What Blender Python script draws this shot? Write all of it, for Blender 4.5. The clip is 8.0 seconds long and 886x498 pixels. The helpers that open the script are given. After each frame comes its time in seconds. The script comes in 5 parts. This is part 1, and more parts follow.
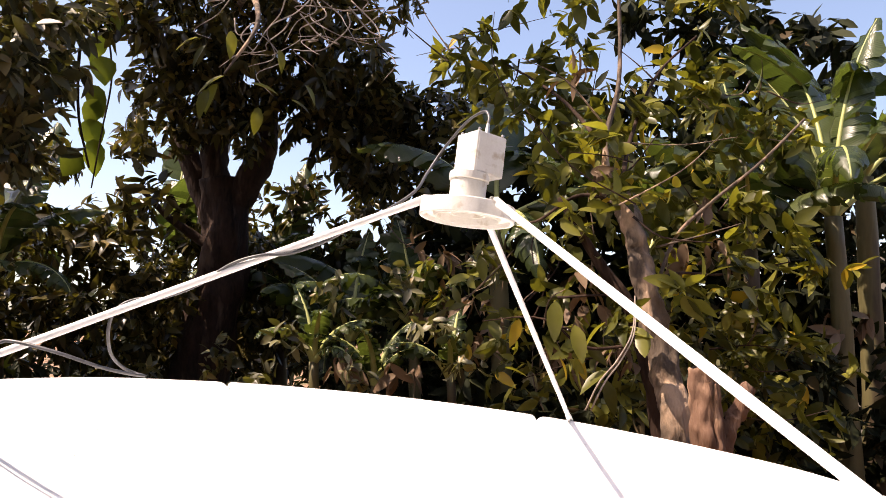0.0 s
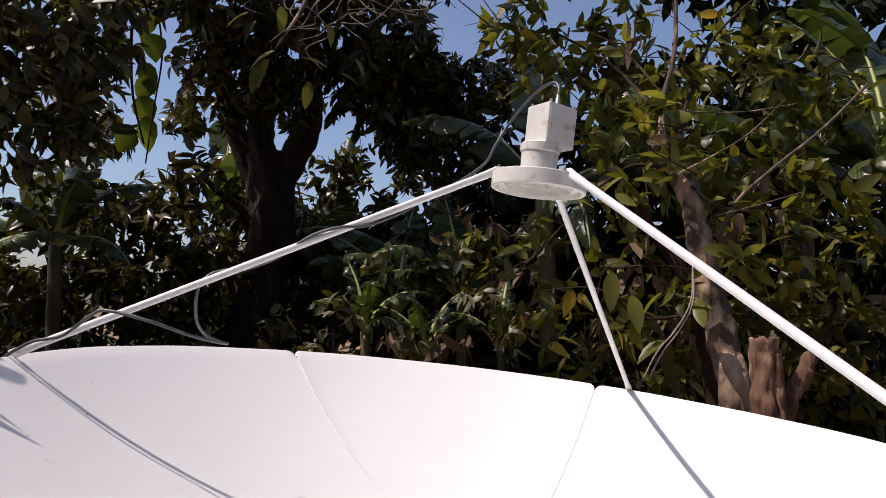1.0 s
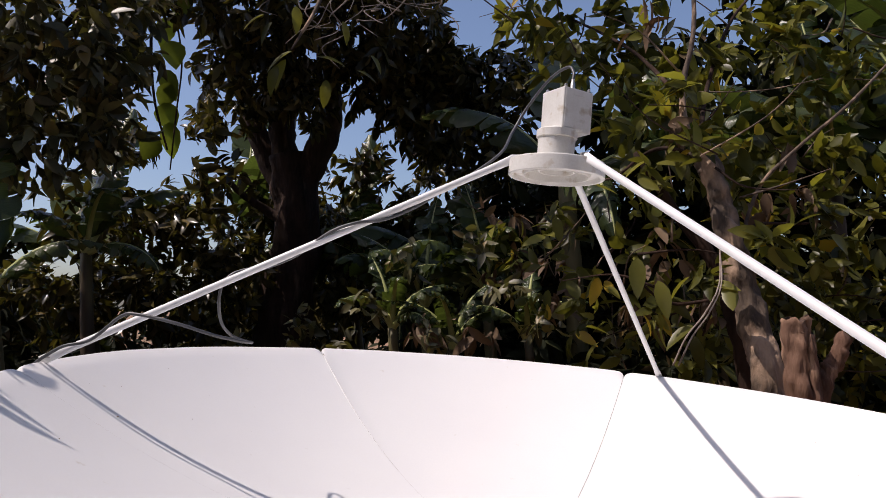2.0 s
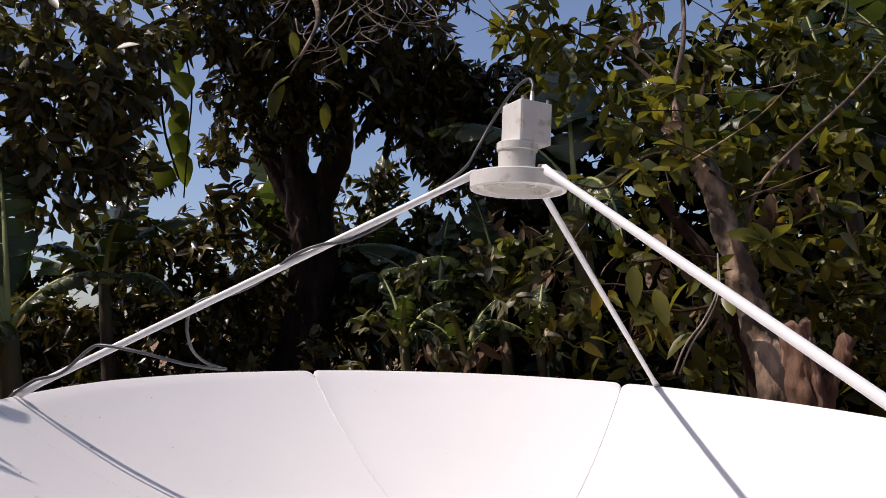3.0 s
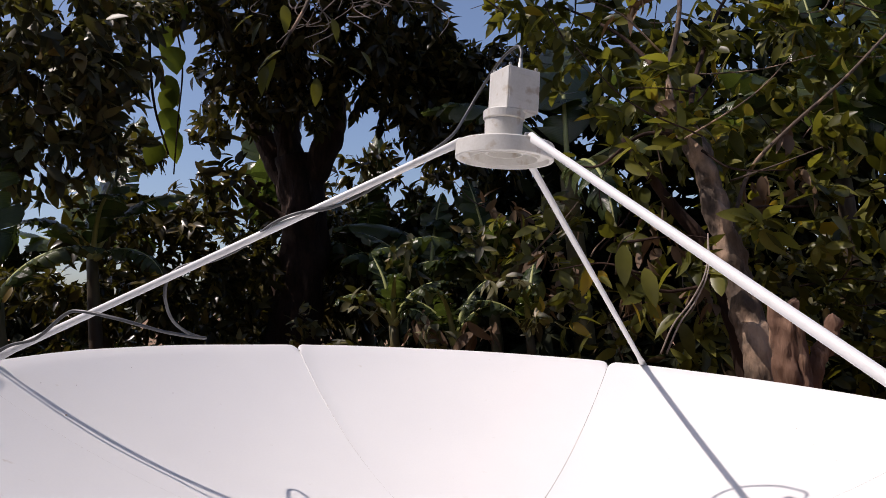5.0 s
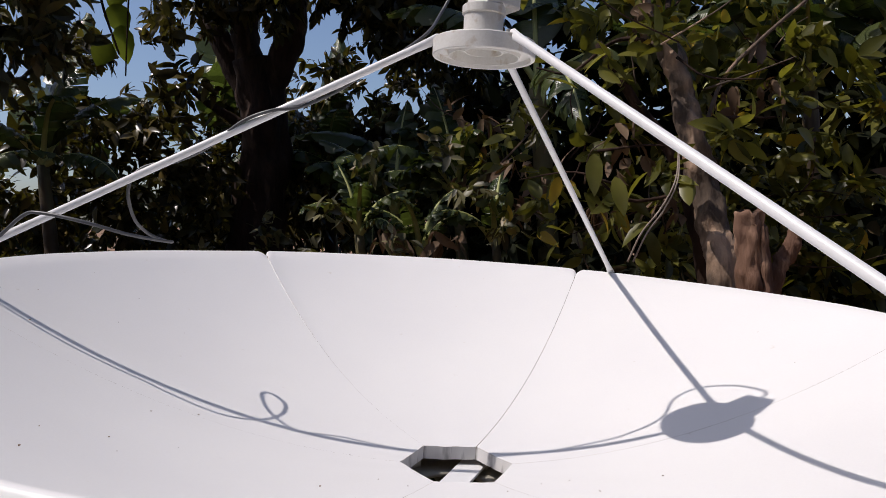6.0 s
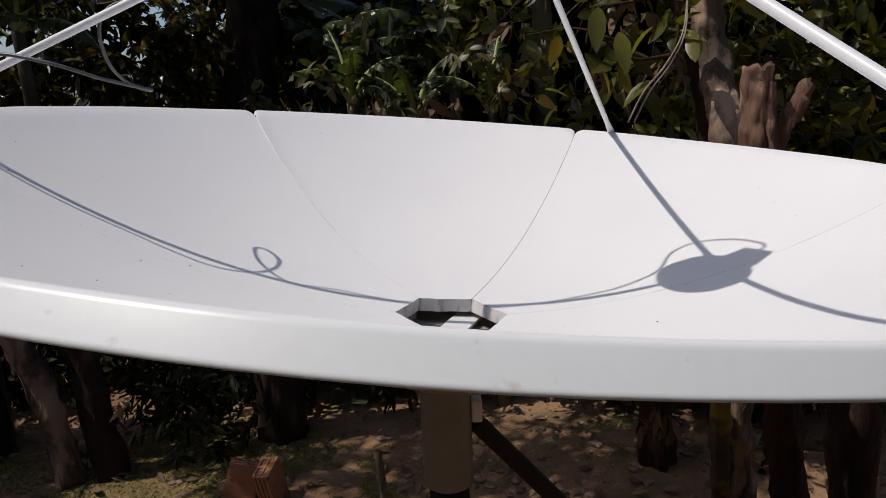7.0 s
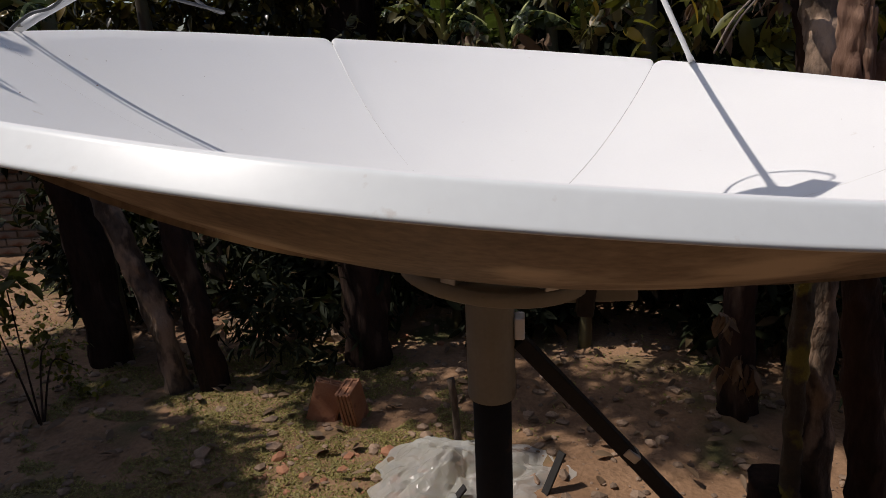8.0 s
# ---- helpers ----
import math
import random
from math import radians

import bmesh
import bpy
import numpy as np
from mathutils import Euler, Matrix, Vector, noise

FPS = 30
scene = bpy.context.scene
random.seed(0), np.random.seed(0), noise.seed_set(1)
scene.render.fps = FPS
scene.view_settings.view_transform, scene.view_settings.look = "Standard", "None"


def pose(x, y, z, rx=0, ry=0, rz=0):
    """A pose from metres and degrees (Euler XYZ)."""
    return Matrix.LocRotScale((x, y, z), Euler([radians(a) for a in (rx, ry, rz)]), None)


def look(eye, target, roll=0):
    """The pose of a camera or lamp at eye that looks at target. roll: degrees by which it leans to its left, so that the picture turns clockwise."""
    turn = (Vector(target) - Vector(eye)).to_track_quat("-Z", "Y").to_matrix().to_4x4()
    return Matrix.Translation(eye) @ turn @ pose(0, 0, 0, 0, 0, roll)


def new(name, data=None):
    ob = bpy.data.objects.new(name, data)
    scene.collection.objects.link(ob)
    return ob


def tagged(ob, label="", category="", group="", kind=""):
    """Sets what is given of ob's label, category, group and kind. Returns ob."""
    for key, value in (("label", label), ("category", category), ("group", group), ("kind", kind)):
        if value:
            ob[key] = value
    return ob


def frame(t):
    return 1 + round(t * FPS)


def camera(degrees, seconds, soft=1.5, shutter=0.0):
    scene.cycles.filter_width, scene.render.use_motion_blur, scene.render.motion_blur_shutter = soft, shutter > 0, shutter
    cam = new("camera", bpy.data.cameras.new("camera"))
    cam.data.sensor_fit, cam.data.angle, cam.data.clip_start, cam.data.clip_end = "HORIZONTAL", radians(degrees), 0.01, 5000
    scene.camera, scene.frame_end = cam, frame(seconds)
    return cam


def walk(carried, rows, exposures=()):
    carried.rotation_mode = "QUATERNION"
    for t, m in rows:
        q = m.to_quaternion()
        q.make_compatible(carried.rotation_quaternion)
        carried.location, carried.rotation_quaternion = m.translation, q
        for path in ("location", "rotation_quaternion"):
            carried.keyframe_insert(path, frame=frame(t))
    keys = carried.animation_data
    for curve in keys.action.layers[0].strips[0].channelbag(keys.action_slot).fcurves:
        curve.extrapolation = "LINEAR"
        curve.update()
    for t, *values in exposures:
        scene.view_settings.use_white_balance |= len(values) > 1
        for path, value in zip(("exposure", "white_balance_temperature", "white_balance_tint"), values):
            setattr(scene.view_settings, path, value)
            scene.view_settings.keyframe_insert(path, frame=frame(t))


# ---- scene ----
cam = camera(64.5, 8.0, soft=0.65)
# the dish stands a little out of level; its frame has the middle of the rim at (0, 0, 1.25)
DISH = pose(0, 0, 1.36, 0, 6, 0)
FROM = DISH @ Matrix.Translation((0, 0, -1.25))
# path: seconds, eye, target, roll, in the frame of the dish
PATH = [
    (0, (-0.157, -1.285, 1.437), (0.027, 0.69, 1.698), 7.0),
    (0.2, (-0.178, -1.281, 1.425), (-0.069, 0.702, 1.663), 6.4),
    (0.5, (-0.207, -1.295, 1.42), (-0.109, 0.695, 1.597), 6.2),
    (1, (-0.225, -1.304, 1.425), (-0.134, 0.687, 1.594), 6.9),
    (1.5, (-0.235, -1.299, 1.423), (-0.17, 0.697, 1.546), 6.9),
    (2.8, (-0.114, -1.294, 1.424), (-0.149, 0.695, 1.626), 1.7),
    (3, (-0.09, -1.288, 1.435), (-0.158, 0.703, 1.618), 2.5),
    (3.5, (-0.075, -1.279, 1.436), (-0.231, 0.709, 1.579), 2.2),
    (4, (-0.071, -1.264, 1.429), (-0.171, 0.729, 1.566), 3.6),
    (4.2, (-0.065, -1.260, 1.413), (-0.132, 0.731, 1.591), 3.8),
    (5.3, (-0.079, -1.263, 1.407), (-0.111, 0.735, 1.487), 2.9),
    (5.5, (-0.088, -1.26, 1.403), (-0.074, 0.74, 1.417), 3.0),
    (5.8, (-0.084, -1.251, 1.412), (-0.038, 0.747, 1.334), 3.8),
    (6, (-0.095, -1.237, 1.394), (-0.021, 0.759, 1.292), 3.7),
    (6.5, (-0.093, -1.22, 1.363), (0.003, 0.76, 1.103), 3.7),
    (7, (-0.088, -1.204, 1.335), (0.017, 0.745, 0.899), 3.6),
    (7.5, (-0.035, -1.223, 1.318), (-0.006, 0.713, 0.817), 2.3),
    (7.8, (-0.021, -1.229, 1.291), (-0.109, 0.694, 0.751), 2.7),
    (8, (0.017, -1.249, 1.301), (-0.16, 0.652, 0.702), 3.6),
]
walk(cam, [(t, FROM @ look(e, g, r)) for t, e, g, r in PATH],
     [(0.0, 1.38, 8150, 22), (0.3, 1.0, 7700, 21), (0.8, 0.20, 6880, 20), (3.0, 0.10, 6800, 20), (5.5, 0.00, 6650, 18), (6.5, -0.30, 6500, 14), (7.5, -0.37, 6500, 13), (8.0, -0.20, 6560, 13)])

# ---- daylight ----
TO_SUN = Vector((-0.403, -0.059, 0.696)).normalized()
world = bpy.data.worlds.new("sky")
scene.world = world
world.use_nodes = True
wn = world.node_tree
sky = wn.nodes.new("ShaderNodeTexSky")
sky.sky_type = "NISHITA"
sky.sun_disc = False
sky.sun_elevation = math.asin(TO_SUN.z)
sky.sun_rotation = math.atan2(TO_SUN.x, TO_SUN.y)
sky.dust_density = 1.8
sky.ozone_density = 4.0
wn.links.new(sky.outputs[0], wn.nodes["Background"].inputs[0])
wn.nodes["Background"].inputs[1].default_value = 0.12
lamp = bpy.data.lights.new("sun", "SUN")
lamp.energy, lamp.angle, lamp.color = 3.7, radians(0.5), (1, 0.95, 0.88)
new("sun", lamp).matrix_world = look(TO_SUN * 30, (0, 0, 0))


# ---- materials ----
def surface(name, a, b, scale=8.0, rough=0.6, bump=0.2, fine=60.0, metal=0.0, stretch=(1, 1, 1), island=0.0, piece=0.0, dist=0.01, c=None, cscale=3.0, cut=0.6):
    """Two colours mixed by noise at a large and a fine scale, a third in patches; relief from the fine one."""
    m = bpy.data.materials.new(name)
    m.use_nodes = True
    t = m.node_tree
    n, l = t.nodes, t.links
    bsdf = n["Principled BSDF"]
    co = n.new("ShaderNodeTexCoord")
    mp = n.new("ShaderNodeMapping")
    mp.inputs["Scale"].default_value = stretch
    l.new(co.outputs["Object"], mp.inputs[0])
    big, small = n.new("ShaderNodeTexNoise"), n.new("ShaderNodeTexNoise")
    big.inputs["Scale"].default_value, small.inputs["Scale"].default_value = scale, fine
    big.inputs["Detail"].default_value, small.inputs["Detail"].default_value = 6, 4
    l.new(mp.outputs[0], big.inputs["Vector"])
    l.new(mp.outputs[0], small.inputs["Vector"])
    add = n.new("ShaderNodeMath")
    add.operation = "MULTIPLY_ADD"
    l.new(small.outputs[0], add.inputs[0])
    add.inputs[1].default_value = 0.5
    l.new(big.outputs[0], add.inputs[2])
    ramp = n.new("ShaderNodeMapRange")
    ramp.inputs[1].default_value, ramp.inputs[2].default_value = 0.5, 1.0
    l.new(add.outputs[0], ramp.inputs[0])
    mix = n.new("ShaderNodeMix")
    mix.data_type = "RGBA"
    mix.inputs[6].default_value, mix.inputs[7].default_value = (*a, 1), (*b, 1)
    l.new(ramp.outputs[0], mix.inputs[0])
    colour = mix.outputs[2]
    if c:
        patch = n.new("ShaderNodeTexNoise")
        patch.inputs["Scale"].default_value, patch.inputs["Detail"].default_value = cscale, 8
        l.new(mp.outputs[0], patch.inputs["Vector"])
        edge = n.new("ShaderNodeMapRange")
        edge.inputs[1].default_value, edge.inputs[2].default_value = cut - 0.05, cut + 0.05
        l.new(patch.outputs[0], edge.inputs[0])
        over = n.new("ShaderNodeMix")
        over.data_type = "RGBA"
        over.inputs[7].default_value = (*c, 1)
        l.new(edge.outputs[0], over.inputs[0])
        l.new(colour, over.inputs[6])
        colour = over.outputs[2]
    if island or piece:
        if island:
            rnd = n.new("ShaderNodeNewGeometry").outputs["Random Per Island"]
        else:
            rnd = n.new("ShaderNodeObjectInfo").outputs["Random"]
        val = n.new("ShaderNodeMapRange")
        val.inputs[3].default_value, val.inputs[4].default_value = 1 - (island or piece), 1 + (island or piece)
        l.new(rnd, val.inputs[0])
        hsv = n.new("ShaderNodeHueSaturation")
        l.new(val.outputs[0], hsv.inputs["Value"])
        l.new(colour, hsv.inputs["Color"])
        colour = hsv.outputs[0]
    l.new(colour, bsdf.inputs["Base Color"])
    bsdf.inputs["Roughness"].default_value, bsdf.inputs["Metallic"].default_value = rough, metal
    if bump:
        bp = n.new("ShaderNodeBump")
        bp.inputs["Strength"].default_value, bp.inputs["Distance"].default_value = bump, dist
        l.new(add.outputs[0], bp.inputs["Height"])
        l.new(bp.outputs[0], bsdf.inputs["Normal"])
    return m


def foliage(name, a, b, glow, rough=0.38, thin=0.3, yellow=None, few=0.06):
    """A leaf: two greens that vary leaf by leaf, a few yellow ones, light shining through."""
    m = bpy.data.materials.new(name)
    m.use_nodes = True
    t = m.node_tree
    n, l = t.nodes, t.links
    bsdf = n["Principled BSDF"]
    geo = n.new("ShaderNodeNewGeometry")
    co = n.new("ShaderNodeTexCoord")
    noise_ = n.new("ShaderNodeTexNoise")
    noise_.inputs["Scale"].default_value = 30
    l.new(co.outputs["Object"], noise_.inputs["Vector"])
    av = n.new("ShaderNodeMath")
    av.operation = "MULTIPLY_ADD"
    av.inputs[1].default_value = 0.25
    l.new(noise_.outputs[0], av.inputs[0])
    half = n.new("ShaderNodeMath")
    half.operation = "POWER"
    half.inputs[1].default_value = 1.8
    l.new(geo.outputs["Random Per Island"], half.inputs[0])
    l.new(half.outputs[0], av.inputs[2])
    mix = n.new("ShaderNodeMix")
    mix.data_type = "RGBA"
    mix.inputs[6].default_value, mix.inputs[7].default_value = (*a, 1), (*b, 1)
    l.new(av.outputs[0], mix.inputs[0])
    colour = mix.outputs[2]
    if yellow:
        gt = n.new("ShaderNodeMath")
        gt.operation = "GREATER_THAN"
        gt.inputs[1].default_value = 1 - few
        l.new(geo.outputs["Random Per Island"], gt.inputs[0])
        ym = n.new("ShaderNodeMix")
        ym.data_type = "RGBA"
        ym.inputs[7].default_value = (*yellow, 1)
        l.new(gt.outputs[0], ym.inputs[0])
        l.new(colour, ym.inputs[6])
        colour = ym.outputs[2]
    l.new(colour, bsdf.inputs["Base Color"])
    bsdf.inputs["Roughness"].default_value = rough
    tr = n.new("ShaderNodeBsdfTranslucent")
    through_ = n.new("ShaderNodeMix")
    through_.data_type = "RGBA"
    through_.inputs[6].default_value, through_.inputs[7].default_value = (*(0.25 * q for q in glow), 1), (*(1.15 * q for q in glow), 1)
    l.new(av.outputs[0], through_.inputs[0])
    l.new(through_.outputs[2], tr.inputs[0])
    ms = n.new("ShaderNodeMixShader")
    ms.inputs[0].default_value = thin
    l.new(bsdf.outputs[0], ms.inputs[1])
    l.new(tr.outputs[0], ms.inputs[2])
    l.new(ms.outputs[0], n["Material Output"].inputs["Surface"])
    return m


GELCOAT = surface("white gelcoat", (0.80, 0.79, 0.77), (0.76, 0.75, 0.74), 3, 0.42, 0.03, 240, dist=0.002, c=(0.64, 0.60, 0.54), cscale=30, cut=0.775)
RIMCOAT = surface("weathered white rim", (0.765, 0.785, 0.765), (0.72, 0.735, 0.72), 5, 0.36, 0.05, 120, dist=0.002, c=(0.50, 0.41, 0.33), cscale=40, cut=0.705)
FIBRE = surface("bare glass fibre", (0.075, 0.052, 0.035), (0.31, 0.245, 0.170), 5, 0.6, 0.25, 90, dist=0.003, c=(0.50, 0.42, 0.31), cscale=5, cut=0.60)
ENAMEL = surface("white enamel on tube", (0.80, 0.80, 0.80), (0.74, 0.74, 0.73), 6, 0.35, 0.05, 150, dist=0.002)
CAST = surface("painted casting", (0.74, 0.73, 0.70), (0.62, 0.60, 0.55), 26, 0.5, 0.14, 260, dist=0.002, c=(0.50, 0.43, 0.34), cscale=34, cut=0.645)
RUBBER = surface("grey cable sheath", (0.060, 0.060, 0.063), (0.096, 0.096, 0.099), 40, 0.4, 0.05, 200)
STEEL = surface("zinc plated steel", (0.55, 0.54, 0.52), (0.40, 0.38, 0.35), 20, 0.4, 0.1, 120, metal=0.8)
CREAM = surface("cream paint on steel", (0.270, 0.255, 0.205), (0.215, 0.198, 0.158), 8, 0.55, 0.15, 90, c=(0.102, 0.064, 0.038), cscale=12, cut=0.68)
BLACK = surface("black painted steel", (0.008, 0.007, 0.007), (0.020, 0.016, 0.013), 9, 0.8, 0.2, 80, c=(0.07, 0.035, 0.02), cscale=14, cut=0.68)
BARK = surface("dark red brown bark", (0.014, 0.008, 0.006), (0.058, 0.032, 0.022), 9, 0.9, 0.9, 45, stretch=(1, 1, 0.3), dist=0.025, c=(0.105, 0.068, 0.048), cscale=7, cut=0.64)
BARK.node_tree.nodes["Principled BSDF"].inputs["Specular IOR Level"].default_value = 0.2
PALEBARK = surface("mottled brown bark", (0.030, 0.019, 0.013), (0.145, 0.100, 0.068), 13, 0.85, 0.9, 55, stretch=(1, 1, 0.45), dist=0.02, c=(0.36, 0.24, 0.16), cscale=9, cut=0.545)
TWIG = surface("pale grey twig bark", (0.20, 0.15, 0.12), (0.34, 0.28, 0.23), 20, 0.8, 0.3, 80)
CUTWOOD = surface("rough red brown wood", (0.090, 0.040, 0.022), (0.185, 0.100, 0.062), 14, 0.85, 0.9, 60, stretch=(1, 1, 0.25), dist=0.02, c=(0.36, 0.22, 0.14), cscale=22, cut=0.62)
LICHEN = surface("bark with yellow lichen", (0.060, 0.045, 0.030), (0.102, 0.078, 0.048), 9, 0.9, 0.8, 50, dist=0.02, c=(0.252, 0.204, 0.036), cscale=9, cut=0.62)
SOIL = surface("trodden soil with moss", (0.150, 0.080, 0.040), (0.330, 0.192, 0.105), 2.6, 0.95, 0.9, 45, dist=0.02, c=(0.085, 0.078, 0.025), cscale=1.4, cut=0.60)
STONE = surface("brown stone", (0.165, 0.105, 0.066), (0.300, 0.205, 0.140), 20, 0.9, 0.5, 90, island=0.35)
CLAY = surface("red fired clay", (0.294, 0.119, 0.059), (0.378, 0.182, 0.098), 12, 0.85, 0.35, 120, piece=0.12, c=(0.210, 0.084, 0.049), cscale=16, cut=0.62)
OLDBRICK = surface("limewashed brick", (0.198, 0.171, 0.149), (0.261, 0.234, 0.211), 9, 0.9, 0.4, 70, piece=0.2, c=(0.162, 0.076, 0.045), cscale=5, cut=0.55)
MORTAR = surface("grey mortar", (0.20, 0.17, 0.14), (0.28, 0.25, 0.21), 9, 0.95, 0.4, 80)
PSEUDO = surface("banana stem sheath", (0.090, 0.078, 0.033), (0.150, 0.126, 0.054), 6, 0.6, 0.4, 60, stretch=(1, 1, 0.15), c=(0.051, 0.033, 0.018), cscale=5, cut=0.55)
RIB = surface("pale midrib", (0.30, 0.33, 0.10), (0.38, 0.38, 0.14), 10, 0.5, 0.1)
MANGO = foliage("mango leaf", (0.012, 0.010, 0.005), (0.125, 0.100, 0.036), (0.18, 0.16, 0.02), 0.26, 0.20, (0.20, 0.14, 0.04), 0.06)
MANGO.node_tree.nodes["Principled BSDF"].inputs["Specular IOR Level"].default_value = 0.35
OLIVE = foliage("olive green leaf", (0.020, 0.026, 0.006), (0.200, 0.190, 0.040), (0.34, 0.33, 0.03), 0.36, 0.32, (0.46, 0.30, 0.03), 0.035)
OLIVE.node_tree.nodes["Principled BSDF"].inputs["Specular IOR Level"].default_value = 0.25
# near-black greens: the depth of shade is put into this leaf colour
SHADE = foliage("undergrowth leaf with shade in its colour", (0.007, 0.010, 0.004), (0.026, 0.030, 0.010), (0.04, 0.05, 0.008), 0.75, 0.15, (0.075, 0.05, 0.022), 0.06)
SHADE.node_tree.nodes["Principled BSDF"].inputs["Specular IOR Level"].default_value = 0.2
# paler copy of the mango leaf: sunlight is put into its colour
SUNLEAF = foliage("leaf with sunlight in its colour", (0.020, 0.020, 0.009), (0.25, 0.225, 0.105), (0.20, 0.20, 0.03), 0.44, 0.24, (0.22, 0.15, 0.05), 0.08)
BANANA = foliage("banana leaf blade", (0.026, 0.044, 0.013), (0.085, 0.105, 0.040), (0.17, 0.24, 0.035), 0.24, 0.30)
BANANAVINE = foliage("vine leaf", (0.07, 0.10, 0.016), (0.11, 0.13, 0.02), (0.30, 0.36, 0.03), 0.35, 0.5)
DEADLEAF = foliage("dry leaf", (0.132, 0.078, 0.042), (0.216, 0.144, 0.084), (0.150, 0.078, 0.030), 0.7, 0.2)
MOSS = foliage("ground herb", (0.155, 0.136, 0.032), (0.360, 0.285, 0.085), (0.17, 0.18, 0.03), 0.6, 0.2, (0.28, 0.20, 0.08), 0.1)


def polythene():
    m = bpy.data.materials.new("cloudy polythene")
    m.use_nodes = True
    n, l = m.node_tree.nodes, m.node_tree.links
    b = n["Principled BSDF"]
    b.inputs["Base Color"].default_value = (0.72, 0.72, 0.68, 1)
    b.inputs["Roughness"].default_value = 0.22
    tr = n.new("ShaderNodeBsdfTranslucent")
    tr.inputs[0].default_value = (0.7, 0.68, 0.62, 1)
    clear = n.new("ShaderNodeBsdfTransparent")
    ms, ms2 = n.new("ShaderNodeMixShader"), n.new("ShaderNodeMixShader")
    co, vor, ns = n.new("ShaderNodeTexCoord"), n.new("ShaderNodeTexVoronoi"), n.new("ShaderNodeTexNoise")
    vor.feature = "DISTANCE_TO_EDGE"
    vor.inputs["Scale"].default_value, ns.inputs["Scale"].default_value = 16, 9
    mixv = n.new("ShaderNodeMix")
    mixv.data_type = "VECTOR"
    mixv.inputs[0].default_value = 0.25
    l.new(co.outputs["Object"], mixv.inputs[4])
    l.new(ns.outputs["Color"], mixv.inputs[5])
    l.new(co.outputs["Object"], ns.inputs["Vector"])
    l.new(mixv.outputs[1], vor.inputs["Vector"])
    bp = n.new("ShaderNodeBump")
    bp.inputs["Strength"].default_value, bp.inputs["Distance"].default_value = 0.35, 0.012
    l.new(vor.outputs["Distance"], bp.inputs["Height"])
    l.new(bp.outputs[0], b.inputs["Normal"])
    ms.inputs[0].default_value, ms2.inputs[0].default_value = 0.40, 0.45
    l.new(b.outputs[0], ms.inputs[1])
    l.new(tr.outputs[0], ms.inputs[2])
    l.new(ms.outputs[0], ms2.inputs[1])
    l.new(clear.outputs[0], ms2.inputs[2])
    l.new(ms2.outputs[0], n["Material Output"].inputs["Surface"])
    return m


def veined(m):
    """Fine ribs across the blade of a banana leaf, as relief and a slight change of tone."""
    n, l = m.node_tree.nodes, m.node_tree.links
    co = n.new("ShaderNodeUVMap")
    co.uv_map = "vein"
    wave = n.new("ShaderNodeTexWave")
    wave.bands_direction = "X"
    wave.inputs["Scale"].default_value, wave.inputs["Distortion"].default_value = 34, 1.2
    l.new(co.outputs[0], wave.inputs["Vector"])
    bp = n.new("ShaderNodeBump")
    bp.inputs["Strength"].default_value, bp.inputs["Distance"].default_value = 0.35, 0.003
    l.new(wave.outputs["Fac"], bp.inputs["Height"])
    b = n["Principled BSDF"]
    l.new(bp.outputs[0], b.inputs["Normal"])
    for nd in n:
        if nd.type == "BSDF_TRANSLUCENT":
            mx = n.new("ShaderNodeMix")
            mx.data_type, mx.blend_type = "RGBA", "MULTIPLY"
            mx.inputs[0].default_value = 0.25
            l.new(nd.inputs[0].links[0].from_socket, mx.inputs[6])
            l.new(wave.outputs["Fac"], mx.inputs[7])
            l.new(mx.outputs[2], nd.inputs[0])


veined(BANANA)
POLY = polythene()


GROUND = -0.32


# ---- building blocks ----
def thing(name, m, label, category, group="", kind=""):
    ob = tagged(new(name), label, category, group, kind)
    ob.matrix_world = m
    return ob


def part(name, bm, material, parent=None, label="", smooth=False):
    me = bpy.data.meshes.new(name)
    bm.to_mesh(me)
    bm.free()
    for mt in material if isinstance(material, (list, tuple)) else (material,):
        me.materials.append(mt)
    if smooth:
        me.shade_smooth()
    ob = new(name, me)
    ob.parent = parent
    return tagged(ob, label)


def sweep(bm, pts, radii, sides=10, rough=0.0, caps=True, flat=()):
    """A tube through the points; radii one for each; flat: points where it is pressed flat, with the factor."""
    pts = [Vector(p) for p in pts]
    if not hasattr(radii, "__len__"):
        radii = [radii] * len(pts)
    up = Vector((0.13, 0.97, 0.21))
    rows = []
    flat = dict(flat)
    for i, p in enumerate(pts):
        d = (pts[min(i + 1, len(pts) - 1)] - pts[max(i - 1, 0)]).normalized()
        side = d.cross(up).normalized()
        up = side.cross(d).normalized()
        row = []
        for k in range(sides):
            a = 2 * math.pi * k / sides
            r = radii[i]
            if rough:
                r *= 1 + rough * noise.noise(p * (0.45 / max(r, 0.02)) + Vector((math.cos(a), math.sin(a), 0)) * 1.6)
            f = flat.get(i, 1.0)
            row.append(bm.verts.new(p + side * (math.cos(a) * r * (1 + (1 - f) * 0.5)) + up * (math.sin(a) * r * f)))
        rows.append(row)
    for a, b in zip(rows, rows[1:]):
        for k in range(sides):
            bm.faces.new((a[k], a[(k + 1) % sides], b[(k + 1) % sides], b[k]))
    if caps:
        bm.faces.new(rows[0][::-1])
        bm.faces.new(rows[-1])
    return bm


